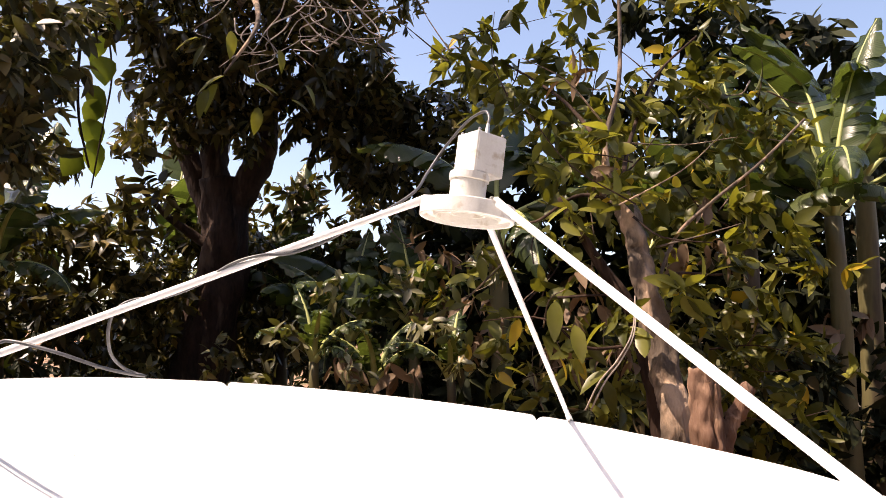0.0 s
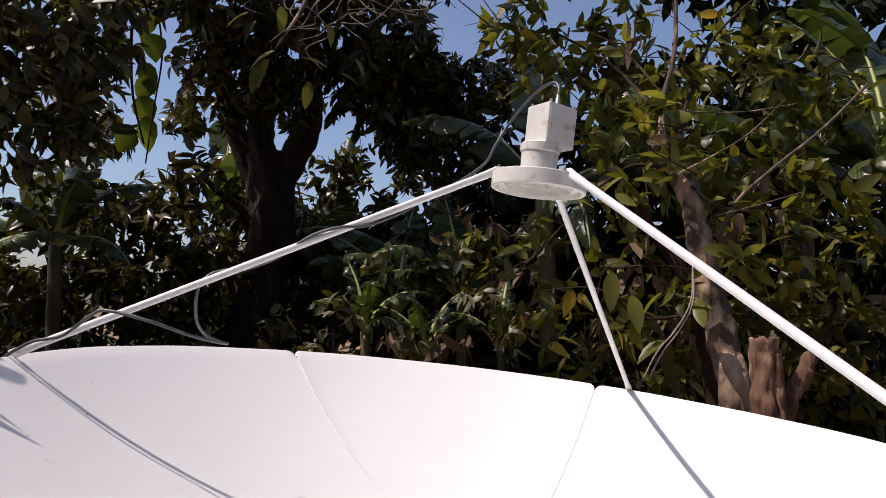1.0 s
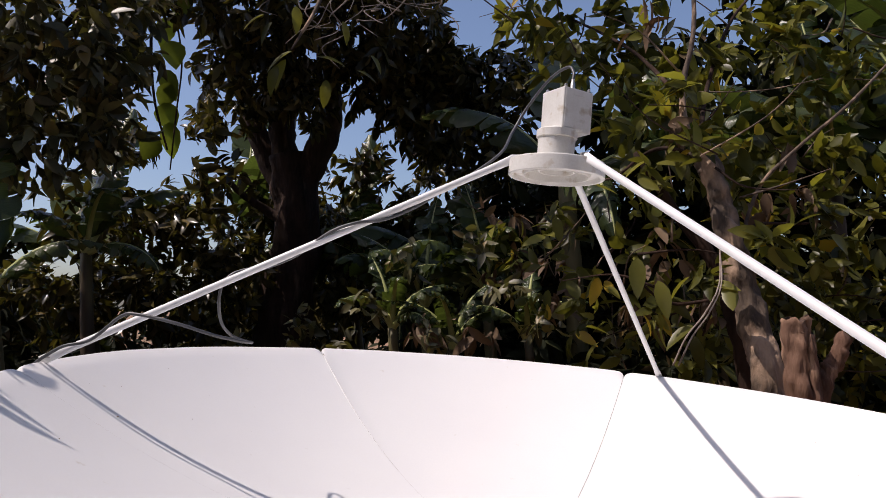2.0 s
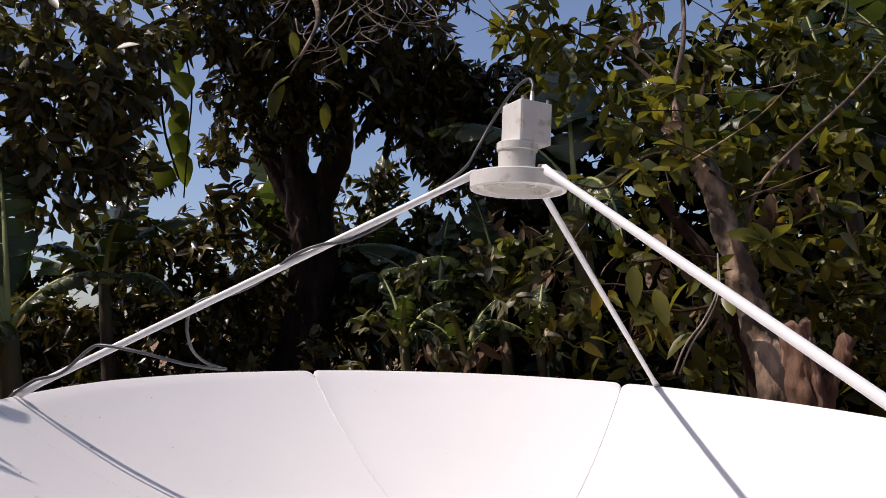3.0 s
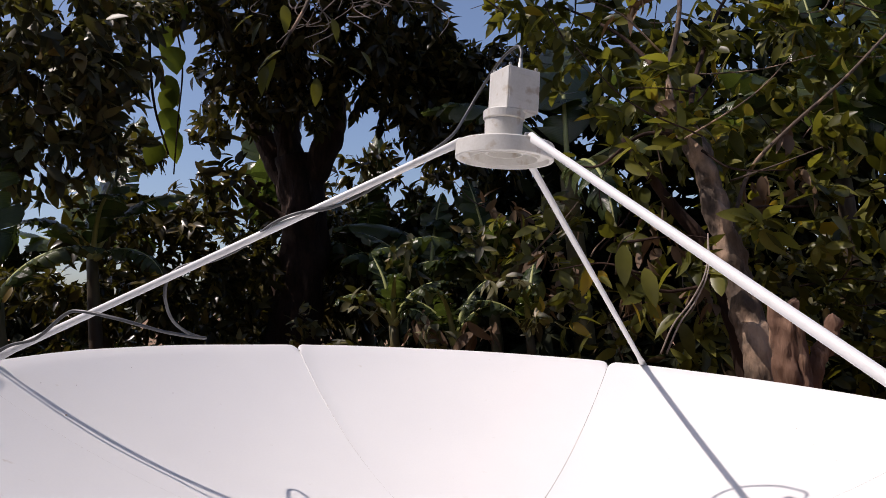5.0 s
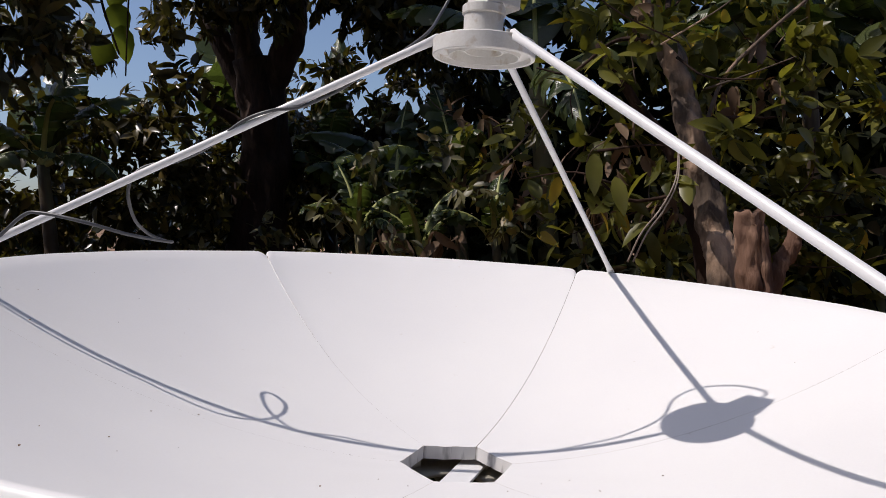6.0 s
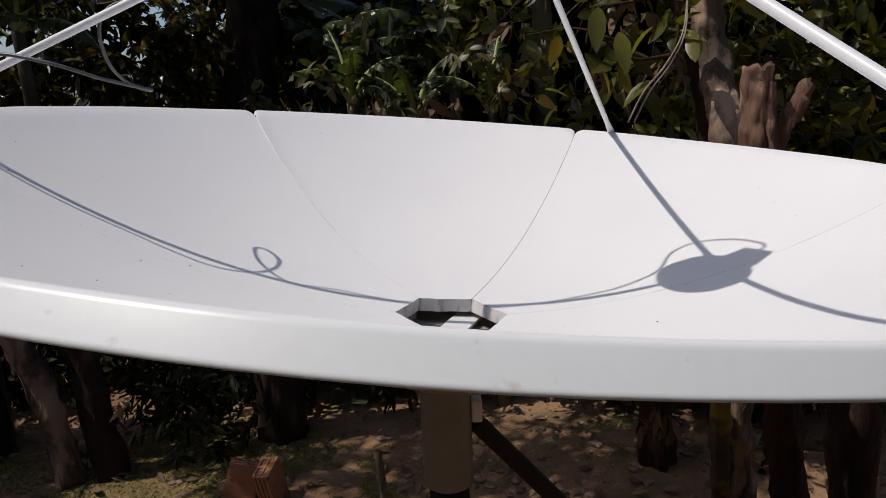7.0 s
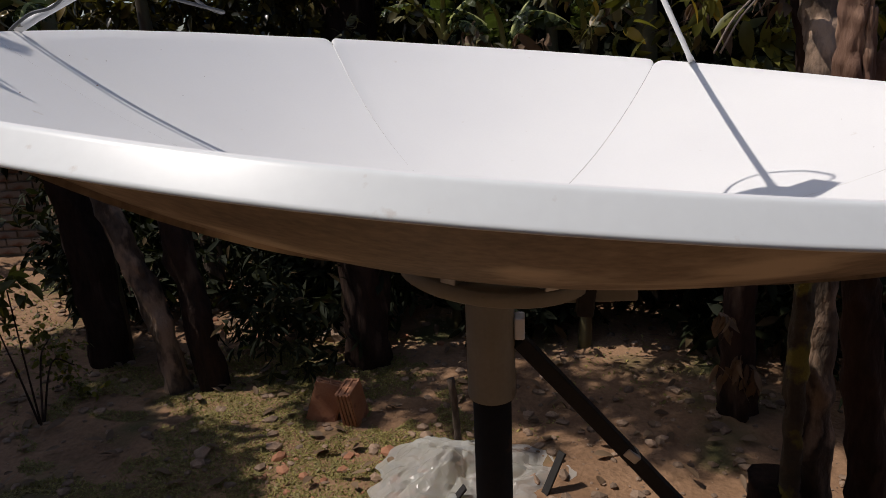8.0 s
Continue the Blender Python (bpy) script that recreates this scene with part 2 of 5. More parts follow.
def smooth_line(pts, n=8):
    """A Catmull-Rom line through the points."""
    P = [Vector(p) for p in pts]
    P = [P[0] * 2 - P[1]] + P + [P[-1] * 2 - P[-2]]
    out = []
    for i in range(1, len(P) - 2):
        for k in range(n):
            t = k / n
            out.append(0.5 * (2 * P[i] + (P[i + 1] - P[i - 1]) * t + (2 * P[i - 1] - 5 * P[i] + 4 * P[i + 1] - P[i + 2]) * t * t
                              + (3 * P[i] - P[i - 1] - 3 * P[i + 1] + P[i + 2]) * t ** 3))
    out.append(P[-2])
    return out


def taper(n, a, b):
    return [a + (b - a) * i / (n - 1) for i in range(n)]


def turned(bm, profile, sides=48, m=None):
    """A solid of revolution about z from (radius, height) pairs."""
    rows = []
    for r, z in profile:
        rows.append([bm.verts.new((m or Matrix()) @ Vector((r * math.cos(2 * math.pi * k / sides), r * math.sin(2 * math.pi * k / sides), z))) for k in range(sides)])
    for a, b in zip(rows, rows[1:]):
        for k in range(sides):
            bm.faces.new((a[k], a[(k + 1) % sides], b[(k + 1) % sides], b[k]))
    bm.faces.new(rows[0][::-1])
    bm.faces.new(rows[-1])
    return bm


def block(bm, size, m=None, bevel=0.004):
    made = bmesh.ops.create_cube(bm, size=1, matrix=(m or Matrix()) @ Matrix.Diagonal((*size, 1)))
    edges = list({e for v in made["verts"] for e in v.link_edges})
    if bevel:
        bmesh.ops.bevel(bm, geom=edges, offset=bevel, segments=2, affect="EDGES", profile=0.5)
    return bm


def bolt(r=0.006):
    bm = bmesh.new()
    turned(bm, [(r * 1.5, 0), (r * 1.5, r * 0.3), (r, r * 0.35), (r, r * 1.1), (r * 0.8, r * 1.3)], 6)
    return bm


FULL = ((0.10, 0.55), (0.30, 0.98), (0.55, 0.95), (0.80, 0.55))
PLAIN = ((0.33, 0.9), (0.68, 0.82))


def leaf_mesh(P, D, N, L, W, curl=0.25, shape=FULL):
    """Leaves with a folded, bent blade: base points, directions, upper sides, lengths, widths; shape: half widths along the rib."""
    n = len(P)
    D = D / np.linalg.norm(D, axis=1, keepdims=True)
    S = np.cross(D, N)
    S /= np.linalg.norm(S, axis=1, keepdims=True) + 1e-9
    N = np.cross(S, D)
    L, W = L[:, None], W[:, None] / 2
    sag = curl * L
    at = lambda s, w, h: P + D * (L * s) + S * (W * w) + N * (W * h) - N * (sag * s * s)
    rows = [at(0, 0, 0)]
    for q, w in shape:
        rows += [at(q, -w, 0.3 * w), at(q, 0, 0), at(q, w, 0.3 * w)]
    V = np.stack(rows + [at(1, 0, 0)], 1)
    k, tip = len(shape), 3 * len(shape) + 1
    tris = [(0, 2, 1), (0, 3, 2)]
    for q in range(k - 1):
        a, b = 1 + 3 * q, 4 + 3 * q
        tris += [(a, a + 1, b + 1), (a, b + 1, b), (a + 1, a + 2, b + 2), (a + 1, b + 2, b + 1)]
    tris += [(tip - 3, tip - 2, tip), (tip - 2, tip - 1, tip)]
    F = (np.array(tris)[None] + (tip + 1) * np.arange(n)[:, None, None]).reshape(-1, 3)
    return V.reshape(-1, 3), F


def leaves(name, material, arrays, parent=None, label="", kind=""):
    V = np.concatenate([a[0] for a in arrays])
    off, F = 0, []
    for v, f in arrays:
        F.append(f + off)
        off += len(v)
    F = np.concatenate(F)
    me = bpy.data.meshes.new(name)
    me.vertices.add(len(V))
    me.vertices.foreach_set("co", V.astype(np.float32).ravel())
    me.loops.add(len(F) * 3)
    me.loops.foreach_set("vertex_index", F.astype(np.int32).ravel())
    me.polygons.add(len(F))
    me.polygons.foreach_set("loop_start", np.arange(0, len(F) * 3, 3, dtype=np.int32))
    me.update(calc_edges=True)
    me.materials.append(material)
    me.shade_smooth()
    ob = new(name, me)
    ob.parent = parent
    return tagged(ob, label, kind=kind)


def sprays(clumps, density, rng, length, width, per=8, droop=0.5, flatten=0.85, shell=0.35, spread=0.09, shape=FULL):
    """Tufts of leaves on twig ends, scattered through rounded clumps with ragged edges."""
    P, D, N, L, W = [], [], [], [], []
    for x, y, z, r in clumps:
        k = max(3, int(density * r * r))
        d = rng.normal(size=(k, 3))
        d /= np.linalg.norm(d, axis=1, keepdims=True)
        q = rng.uniform(shell, 1.12, (k, 1)) ** 0.6
        c = np.array([x, y, z]) + d * q * r * np.array([1, 1, flatten])
        out = d + rng.normal(size=(k, 3)) * 0.6 + [0, 0, 0.15]
        out /= np.linalg.norm(out, axis=1, keepdims=True)
        for j in range(per):
            a = rng.normal(size=(k, 3))
            dirs = out * rng.uniform(0.2, 0.9, (k, 1)) + a * 0.55
            dirs[:, 2] -= droop * rng.uniform(0.4, 1.4, k)
            P.append(c + out * rng.uniform(-spread, spread * 0.3, (k, 1)))
            D.append(dirs)
            up = rng.normal(size=(k, 3)) * 0.7 + d * 0.5 + [0, 0, 0.7]
            N.append(up)
            s = rng.uniform(0.35, 1.35, k)
            L.append(length * s)
            W.append(width * s * rng.uniform(0.85, 1.15, k))
    return leaf_mesh(np.concatenate(P), np.concatenate(D), np.concatenate(N), np.concatenate(L), np.concatenate(W), rng.uniform(0.1, 0.3), shape)


def wood(name, pts, r0, r1, material, parent, sides=12, rough=0.25, n=8, label=""):
    line = smooth_line(pts, n)
    return part(name, sweep(bmesh.new(), line, taper(len(line), r0, r1), sides, rough), material, parent, label, True)


def banana_blade(L, W, rise, droop, seed, hang=0.35, tears=7, twist=0.0):
    """A torn banana leaf along +x from its stalk: returns the blade and the midrib."""
    rnd = random.Random(seed)
    n = 30
    pts, p, el = [], Vector((0, 0, 0)), rise
    for i in range(n + 1):
        s = i / n
        e = radians(rise - droop * s ** 1.4)
        pts.append(p.copy())
        p = p + Vector((math.cos(e), 0, math.sin(e))) * (L / n)
    first = 4
    bm = bmesh.new()
    uv, where = bm.loops.layers.uv.new("vein"), {}
    for side in (-1, 1):
        cuts = sorted(rnd.sample(range(first + 3, n - 1), tears))
        lobes = list(zip([first] + cuts, cuts + [n]))
        for a, b in lobes:
            drop = hang + rnd.uniform(-0.35, 0.55)
            back = rnd.uniform(-0.12, 0.30)
            rows = []
            for i in range(a, b + 1):
                s = (i - first) / (n - first)
                w = W * 0.5 * min(1, (s * 7) ** 0.6) * (1 - max(0, s - 0.55) ** 1.6 * 3.2) if s > 0 else 0.004
                w = max(w, 0.004)
                tan = (pts[min(i + 1, n)] - pts[max(i - 1, 0)]).normalized()
                nor = Vector((-tan.z, 0, tan.x))
                shrink = 0.05 * (1 if i in (a, b) and a != first else 0)
                fwd = tan * (w * (0.28 + back))
                row = [bm.verts.new(pts[i])]
                where[row[0]] = (i / n, 0)
                for f in (0.35, 0.7, 1.0 - shrink * 3):
                    ang = twist + drop * f * 1.1 - 0.25 * (1 - f)
                    row.append(bm.verts.new(pts[i] + Vector((0, side, 0)) * (w * f * math.cos(ang)) - nor * (w * f * math.sin(ang)) + fwd * f * f
                                            + nor * (0.012 * math.sin(i * 2.1 + side) * f)))
                    where[row[-1]] = (i / n - 0.03 * f, f)
                rows.append(row)
            for r1, r2 in zip(rows, rows[1:]):
                for k in range(3):
                    q = (r1[k], r2[k], r2[k + 1], r1[k + 1])
                    face = bm.faces.new(q if side < 0 else q[::-1])
                    for lp in face.loops:
                        lp[uv].uv = where[lp.vert]
    rib = sweep(bmesh.new(), [q - Vector((0, 0, 0.006)) for q in pts], taper(n + 1, 0.022, 0.004), 6)
    return bm, rib


def banana_leaf(parent, at, az, L, W, rise, droop, seed, material=None, hang=0.35, tears=7, roll=0, label=""):
    bm, rib = banana_blade(L, W, rise, droop, seed, hang, tears)
    m = Matrix.Translation(at) @ pose(0, 0, 0, 0, 0, 90 - az) @ pose(0, 0, 0, roll, 0, 0)
    bm.transform(m)
    rib.transform(m)
    blade = part("leaf", bm, material or BANANA, parent, label, True)
    part("midrib", rib, RIB if (material or BANANA) is BANANA else material, blade, "", True)


def banana_plant(base, top, r, own, label, group="banana plants"):
    """Stem from base to top; own: leaves as (azimuth from +y, length, width, rise, droop, hang, roll)."""
    ob = thing("banana_plant", Matrix(), label, "banana plant", group)
    base = (base[0], base[1], GROUND - 0.05)
    line = smooth_line([base, (Vector(base) + Vector(top)) / 2 + Vector((0.03, 0, 0)), top], 8)
    part("stem", sweep(bmesh.new(), line, taper(len(line), r, r * 0.6), 14, 0.18), PSEUDO, ob, "", True)
    for i, (az, L, W, rise, droop, hang, roll) in enumerate(own):
        banana_leaf(ob, top, az, L, W, rise, droop, hash((round(base[0] * 100), i)) % 9973, None, hang, 9 + i % 5, roll)
    return ob


# ---- ground ----
def build_ground():
    bm = bmesh.new()
    xs = [-400, -120, -40, -15, -8] + [-5 + 0.1 * i for i in range(101)] + [8, 15, 40, 120, 400]
    ys = [-400, -120, -40, -12, -5, -3] + [-2 + 0.1 * i for i in range(111)] + [12, 20, 50, 150, 400]
    rows = []
    for y in ys:
        row = []
        for x in xs:
            near = max(0, 1 - max(abs(x) - 4, abs(y - 4) - 5, 0) / 4)
            z = GROUND + near * (0.035 * noise.noise(Vector((x, y, 0)) * 1.3) + 0.018 * noise.noise(Vector((x, y, 3)) * 5))
            row.append(bm.verts.new((x, y, z)))
        rows.append(row)
    for a, b in zip(rows, rows[1:]):
        for k in range(len(xs) - 1):
            bm.faces.new((a[k], a[k + 1], b[k + 1], b[k]))
    ob = part("ground", bm, SOIL, None, "", True)
    tagged(ob, "brown trodden soil with patches of moss", "ground", kind="structure")


build_ground()


# ---- the satellite dish ----
R, RIM, DEPTH, SIDE = 0.9, 0.907, 0.305, 0.102
JOINT = -35.0


def bowl(r):
    return -DEPTH + DEPTH * (r / R) ** 2


def petal_mesh(turn, gap_a, gap_b, proud=0.0):
    """One of six petals, its middle turned by turn from +y: hollow-backed shell with a rolled rim, side flanges and a flange round the hole."""
    bm = bmesh.new()
    nu, nv = 36, 26
    top, low = [], []
    for j in range(nv + 1):
        v = j / nv
        rt, rl = [], []
        for i in range(nu + 1):
            u = math.sin(math.pi / 2 * (-1 + 2 * i / nu))
            gap = gap_a if u < 0 else gap_b
            th = radians(30) * u
            inner = SIDE * math.cos(radians(30)) / math.cos(th)
            edge = (1 - abs(u)) * radians(30) * RIM
            c = 0.024
            outer = RIM - (c - math.sqrt(max(0, c * c - (c - edge) ** 2)) if edge < c else 0)
            r = inner + (outer - inner) * v ** 0.9
            a = th * (1 - gap / (r * radians(30)))
            z = bowl(r) + 0.0012 * (1 - u ** 4) * noise.noise(Vector((u * 2, v * 3, turn)))
            # near and right sides are lowered so the rim fits the camera's view
            z -= 0.022 * min(1, max(0, (0.3 - r * math.cos(a + turn) / R) / 1.1)) * (r / R) ** 2
            z -= 0.008 * max(0, (r * math.sin(a + turn) / R - 0.35) / 0.65) * (r / R) ** 2
            z += proud * max(0, 1 - (1 + u) * 14) * max(0, (v - 0.35) / 0.65)
            rt.append(bm.verts.new((r * math.sin(a), r * math.cos(a), z)))
            rl.append(bm.verts.new((r * math.sin(a), r * math.cos(a), z - 0.005)))
        top.append(rt)
        low.append(rl)
    for j in range(nv):
        for i in range(nu):
            bm.faces.new((top[j][i], top[j][i + 1], top[j + 1][i + 1], top[j + 1][i]))
            f = bm.faces.new((low[j][i], low[j + 1][i], low[j + 1][i + 1], low[j][i + 1]))
            f.material_index = 1
    # rolled rim, from the shell outwards and down
    rim = [(0.003, 0.0006), (0.0055, 0.0002), (0.0075, -0.0012), (0.0086, -0.0024), (0.0212, -0.0172), (0.0220, -0.0182), (0.0230, -0.0205), (0.0215, -0.0212), (0.015, -0.016), (0.004, -0.008)]
    prev = top[-1]
    for n_, (dr, dz) in enumerate(rim):
        row = []
        for vt in top[-1]:
            d = Vector((vt.co.x, vt.co.y, 0)).normalized()
            row.append(bm.verts.new(vt.co + d * dr + Vector((0, 0, dz))))
        for i in range(nu):
            f = bm.faces.new((prev[i], prev[i + 1], row[i + 1], row[i]))
            f.material_index = 1 if n_ > 7 else 3 if n_ > 1 else 0
        prev = row
    for i in range(nu):
        bm.faces.new((prev[i], prev[i + 1], low[-1][i + 1], low[-1][i])).material_index = 1
    # flanges along the sides and round the hole
    for col, deep in ((0, 0.012), (nu, 0.012)):
        hd = [bm.verts.new(top[j][col].co - Vector((0, 0, 0.0004))) for j in range(nv + 1)]
        fl = [bm.verts.new(top[j][col].co - Vector((0, 0, deep))) for j in range(nv + 1)]
        for j in range(nv):
            q = (hd[j], hd[j + 1], fl[j + 1], fl[j])
            bm.faces.new(q if col == 0 else q[::-1]).material_index = 0 if col == 0 and proud else 1
    hd = [bm.verts.new(v.co - Vector((0, 0, 0.0004))) for v in top[0]]
    fl = [bm.verts.new(v.co - Vector((0, 0, 0.025))) for v in top[0]]
    for i in range(nu):
        bm.faces.new((hd[i + 1], hd[i], fl[i], fl[i + 1])).material_index = 2
    return bm


HOLE_EDGE = surface("stained grey flange", (0.60, 0.59, 0.58), (0.74, 0.73, 0.72), 14, 0.6, 0.2, 60, stretch=(1, 1, 0.15), c=(0.12, 0.11, 0.11), cscale=34, cut=0.60)
dish = thing("satellite_dish", DISH, "white glass fibre satellite dish of six petals on a pole", "satellite dish")
for i in range(6):
    p = part("petal", petal_mesh(radians(JOINT + 30 + 60 * i), (0.0001, 0.0005, 0.0003, 0.0002, 0.0002, 0.0001)[i], (0.0005, 0.0003, 0.0002, 0.0002, 0.0001, 0.0001)[i], 0.0036 if i == 0 else 0), [GELCOAT, FIBRE, HOLE_EDGE, RIMCOAT], dish, "", True)
    p.rotation_euler.z = -radians(JOINT + 30 + 60 * i)


def polar(az, r, z):
    return Vector((r * math.sin(radians(az)), r * math.cos(radians(az)), z))


FEED = 0.431
for az, low in ((31.2, 0.008), (-89.6, 0.006), (152.5, -0.004)):
    a, b = polar(az, 0.903, low), polar(az, 0.083, FEED + 0.014)
    d = (b - a).normalized()
    line = [a - d * 0.012, a + d * 0.015, a + d * 0.04] + [a + d * ((b - a).length * k / 10) for k in range(1, 10)] + [b - d * 0.05, b - d * 0.02, b + Vector((-d.x, -d.y, 0)) * 0.0, b + polar(az, -0.018, 0.001)]
    n_ = len(line)
    strut = part("strut", sweep(bmesh.new(), line, 0.0069, 16, flat=((0, 0.35), (1, 0.5), (n_ - 3, 0.75), (n_ - 2, 0.4), (n_ - 1, 0.3))), ENAMEL, dish, "white enamelled tube with pressed ends", True)
    for q in (a + d * 0.002, b + polar(az, -0.010, 0.002)):
        bo = part("bolt", bolt(0.005), STEEL, strut)
        bo.matrix_local = Matrix.Translation(q)

# the hub under the hole carries the petals
bm = bmesh.new()
prof = [(0.085, 0), (0.175, 0), (0.178, -0.004), (0.178, -0.026), (0.172, -0.030), (0.168, -0.008), (0.085, -0.008)]
rows = []
for r, z in prof:
    rows.append([bm.verts.new((r * math.cos(2 * math.pi * k / 48), r * math.sin(2 * math.pi * k / 48), z - 0.352)) for k in range(48)])
for a, b in zip(rows, rows[1:] + rows[:1]):
    for k in range(48):
        bm.faces.new((a[k], a[(k + 1) % 48], b[(k + 1) % 48], b[k]))
part("mount_ring", bm, CREAM, dish, "cream painted steel ring", True)
for i in range(6):
    bm = bmesh.new()
    block(bm, (0.03, 0.05, 0.05), Matrix.Translation(polar(JOINT + 60 * i, 0.15, -0.334)) @ pose(0, 0, 0, 0, 0, -(JOINT + 60 * i)), 0.003)
    part("bracket", bm, STEEL, dish)
# flat bar across the hole, under the petals
bm = bmesh.new()
block(bm, (0.050, 0.34, 0.006), Matrix.Translation((-0.002, 0, -0.340)) @ pose(0, 0, 0, 0, 0, -22), 0.0015)
part("cross_bar", bm, ENAMEL, dish, "white flat bar seen in the hole")
bm = bmesh.new()
block(bm, (0.20, 0.035, 0.05), Matrix.Translation((0.16, -0.02, -0.385)) @ pose(0, 0, 0, 0, -8, 0), 0.004)
part("tilt_bracket", bm, CREAM, dish)
bm = bmesh.new()
block(bm, (0.03, 0.04, 0.06), Matrix.Translation((0.168, -0.05, -0.395)), 0.004)
part("clamp", bm, BLACK, dish)

# feed: scalar ring, throat, box and plug
bm = bmesh.new()
turned(bm, [(0.030, 0.014), (0.088, 0.014), (0.0895, 0.012), (0.0895, -0.013), (0.088, -0.0145), (0.082, -0.0145), (0.080, -0.006), (0.064, -0.006), (0.062, -0.0125), (0.060, -0.0125), (0.058, 0.006), (0.036, 0.006), (0.034, -0.004), (0.031, -0.004), (0.030, 0.010), (0.010, 0.010)], 128, Matrix.Translation((0, 0, FEED)))
part("scalar_ring", bm, CAST, dish, "white cast ring with grooves below")
bm = bmesh.new()
turned(bm, [(0.0335, 0.014), (0.0350, 0.058), (0.0380, 0.060), (0.0385, 0.073), (0.036, 0.075), (0.030, 0.077)], 40, Matrix.Translation((-0.004, 0, FEED)))
part("throat", bm, CAST, dish, "round white throat")
bm = bmesh.new()
block(bm, (0.069, 0.066, 0.080), Matrix.Translation((0.012, 0.006, FEED + 0.111)) @ pose(0, 0, 0, 0, 0, 29), 0.003)
box = part("converter_box", bm, CAST, dish, "square white converter box")
for k in range(4):
    bm = bmesh.new()
    turned(bm, [(0.003, 0), (0.003, 0.003), (0.002, 0.004)], 8, Matrix.Translation((0.012, 0.006, FEED + 0.153)) @ pose(0, 0, 0, 0, 0, 29 + 90 * k) @ Matrix.Translation((0.028, 0.027, 0)))
    part("screw", bm, STEEL, box)
for up in (0.138, 0.090):
    bm = bmesh.new()
    block(bm, (0.030, 0.0012, 0.0012), Matrix.Translation((0.012, 0.006, FEED + up)) @ pose(0, 0, 0, 0, 0, 29) @ Matrix.Translation((0.004, -0.0342, 0)), 0)
    part("cover_line", bm, CAST, box)
bm = bmesh.new()
block(bm, (0.062, 0.0016, 0.072), Matrix.Translation((0.012, 0.006, FEED + 0.111)) @ pose(0, 0, 0, 0, 0, 29) @ Matrix.Translation((0, -0.0332, 0)), 0.0006)
part("cover", bm, CAST, box)
plug = Vector((0.022, 0.018, FEED + 0.154))
bm = bmesh.new()
turned(bm, [(0.0055, 0), (0.0055, 0.006), (0.0045, 0.007), (0.0045, 0.020), (0.0035, 0.021), (0.0035, 0.028)], 12, Matrix.Translation(plug))
part("plug", bm, STEEL, dish, "", True)

# cable: out of the plug, over to the strut, wound along it with a loose loop, then over the rim
sa, sb = polar(-89.6, 0.902, 0.010), polar(-89.6, 0.083, FEED + 0.010)
on = lambda s, up=0.013, out=-0.006: sb + (sa - sb) * s + Vector((0, out, up))
cable = [plug + Vector(q) for q in ((0, 0, 0.026), (0.001, 0.006, 0.044), (-0.008, 0.026, 0.060), (-0.034, 0.080, 0.050), (-0.070, 0.120, 0.000), (-0.099, 0.108, -0.060), (-0.124, 0.045, -0.117))] + [on(0.10, 0.010, 0.026)]
cable += [on(0.15, 0.004, 0.018), on(0.21, -0.008, 0.008), on(0.28, -0.009, -0.004), on(0.34, 0.006, -0.010), on(0.40, 0.010), on(0.47, -0.006, 0.002), on(0.54, -0.004, 0.012), on(0.585, 0.009, 0.016), on(0.615, 0.010, 0.010), on(0.632, -0.004, 0.004)]
cable += [Vector(q) for q in ((-0.606, 0.018, 0.132), (-0.612, 0.070, 0.092), (-0.608, 0.132, 0.066), (-0.584, 0.148, 0.055), (-0.562, 0.118, 0.056), (-0.568, 0.065, 0.061), (-0.605, 0.010, 0.072), (-0.665, -0.022, 0.090))]
cable += [on(0.80, 0.004, -0.024), on(0.84, 0.014, -0.018), on(0.90, -0.006, -0.018), on(0.97, 0.004, -0.014), on(1.04, -0.02, -0.01), on(1.07, -0.10, 0.02)]
c2 = thing("coaxial_cable", DISH, "grey coaxial cable wound along a strut", "cable")
ln = smooth_line(cable, 7)
part("cable_sheath", sweep(bmesh.new(), ln, 0.0031, 8), RUBBER, c2, "", True)

# pole and braces
pole = thing("mast", pose(-0.050, 0, 0), "steel mast with cream upper sleeve and black pipe", "mast")
bm = bmesh.new()
turned(bm, [(0.038, GROUND - 0.05), (0.038, 0.76)], 32)
part("pipe", bm, BLACK, pole, "black painted pipe", True)
bm = bmesh.new()
turned(bm, [(0.046, 0.728), (0.047, 0.732), (0.047, 0.985), (0.044, 0.99)], 32)
part("sleeve", bm, CREAM, pole, "cream painted sleeve")
bm = bmesh.new()
block(bm, (0.10, 0.14, 0.012), Matrix.Translation((0, 0, 0.99)) @ pose(0, 0, 0, 0, 6, 0), 0.003)
part("head_plate", bm, STEEL, pole)
bm = bmesh.new()
block(bm, (0.020, 0.04, 0.045), Matrix.Translation((0.056, 0, 0.875)), 0.004)
part("lug", bm, ENAMEL, pole, "white lug")
for a, b, w in (((0.055, 0.0, 0.845), (1.075, 0.07, GROUND - 0.03), 0.030), ((0.0, 0.03, 0.30), (0.36, 0.78, GROUND - 0.02), 0.028), ((-0.02, 0.0, 0.28), (-0.50, 0.32, GROUND - 0.02), 0.028)):
    a, b = Vector(a), Vector(b)
    m = Matrix.Translation((a + b) / 2) @ (b - a).to_track_quat("Z", "Y").to_matrix().to_4x4()
    bm = bmesh.new()
    block(bm, (w, w, (b - a).length), m, 0.003)
    part("brace", bm, BLACK, pole, "black square tube brace")
bm = bmesh.new()
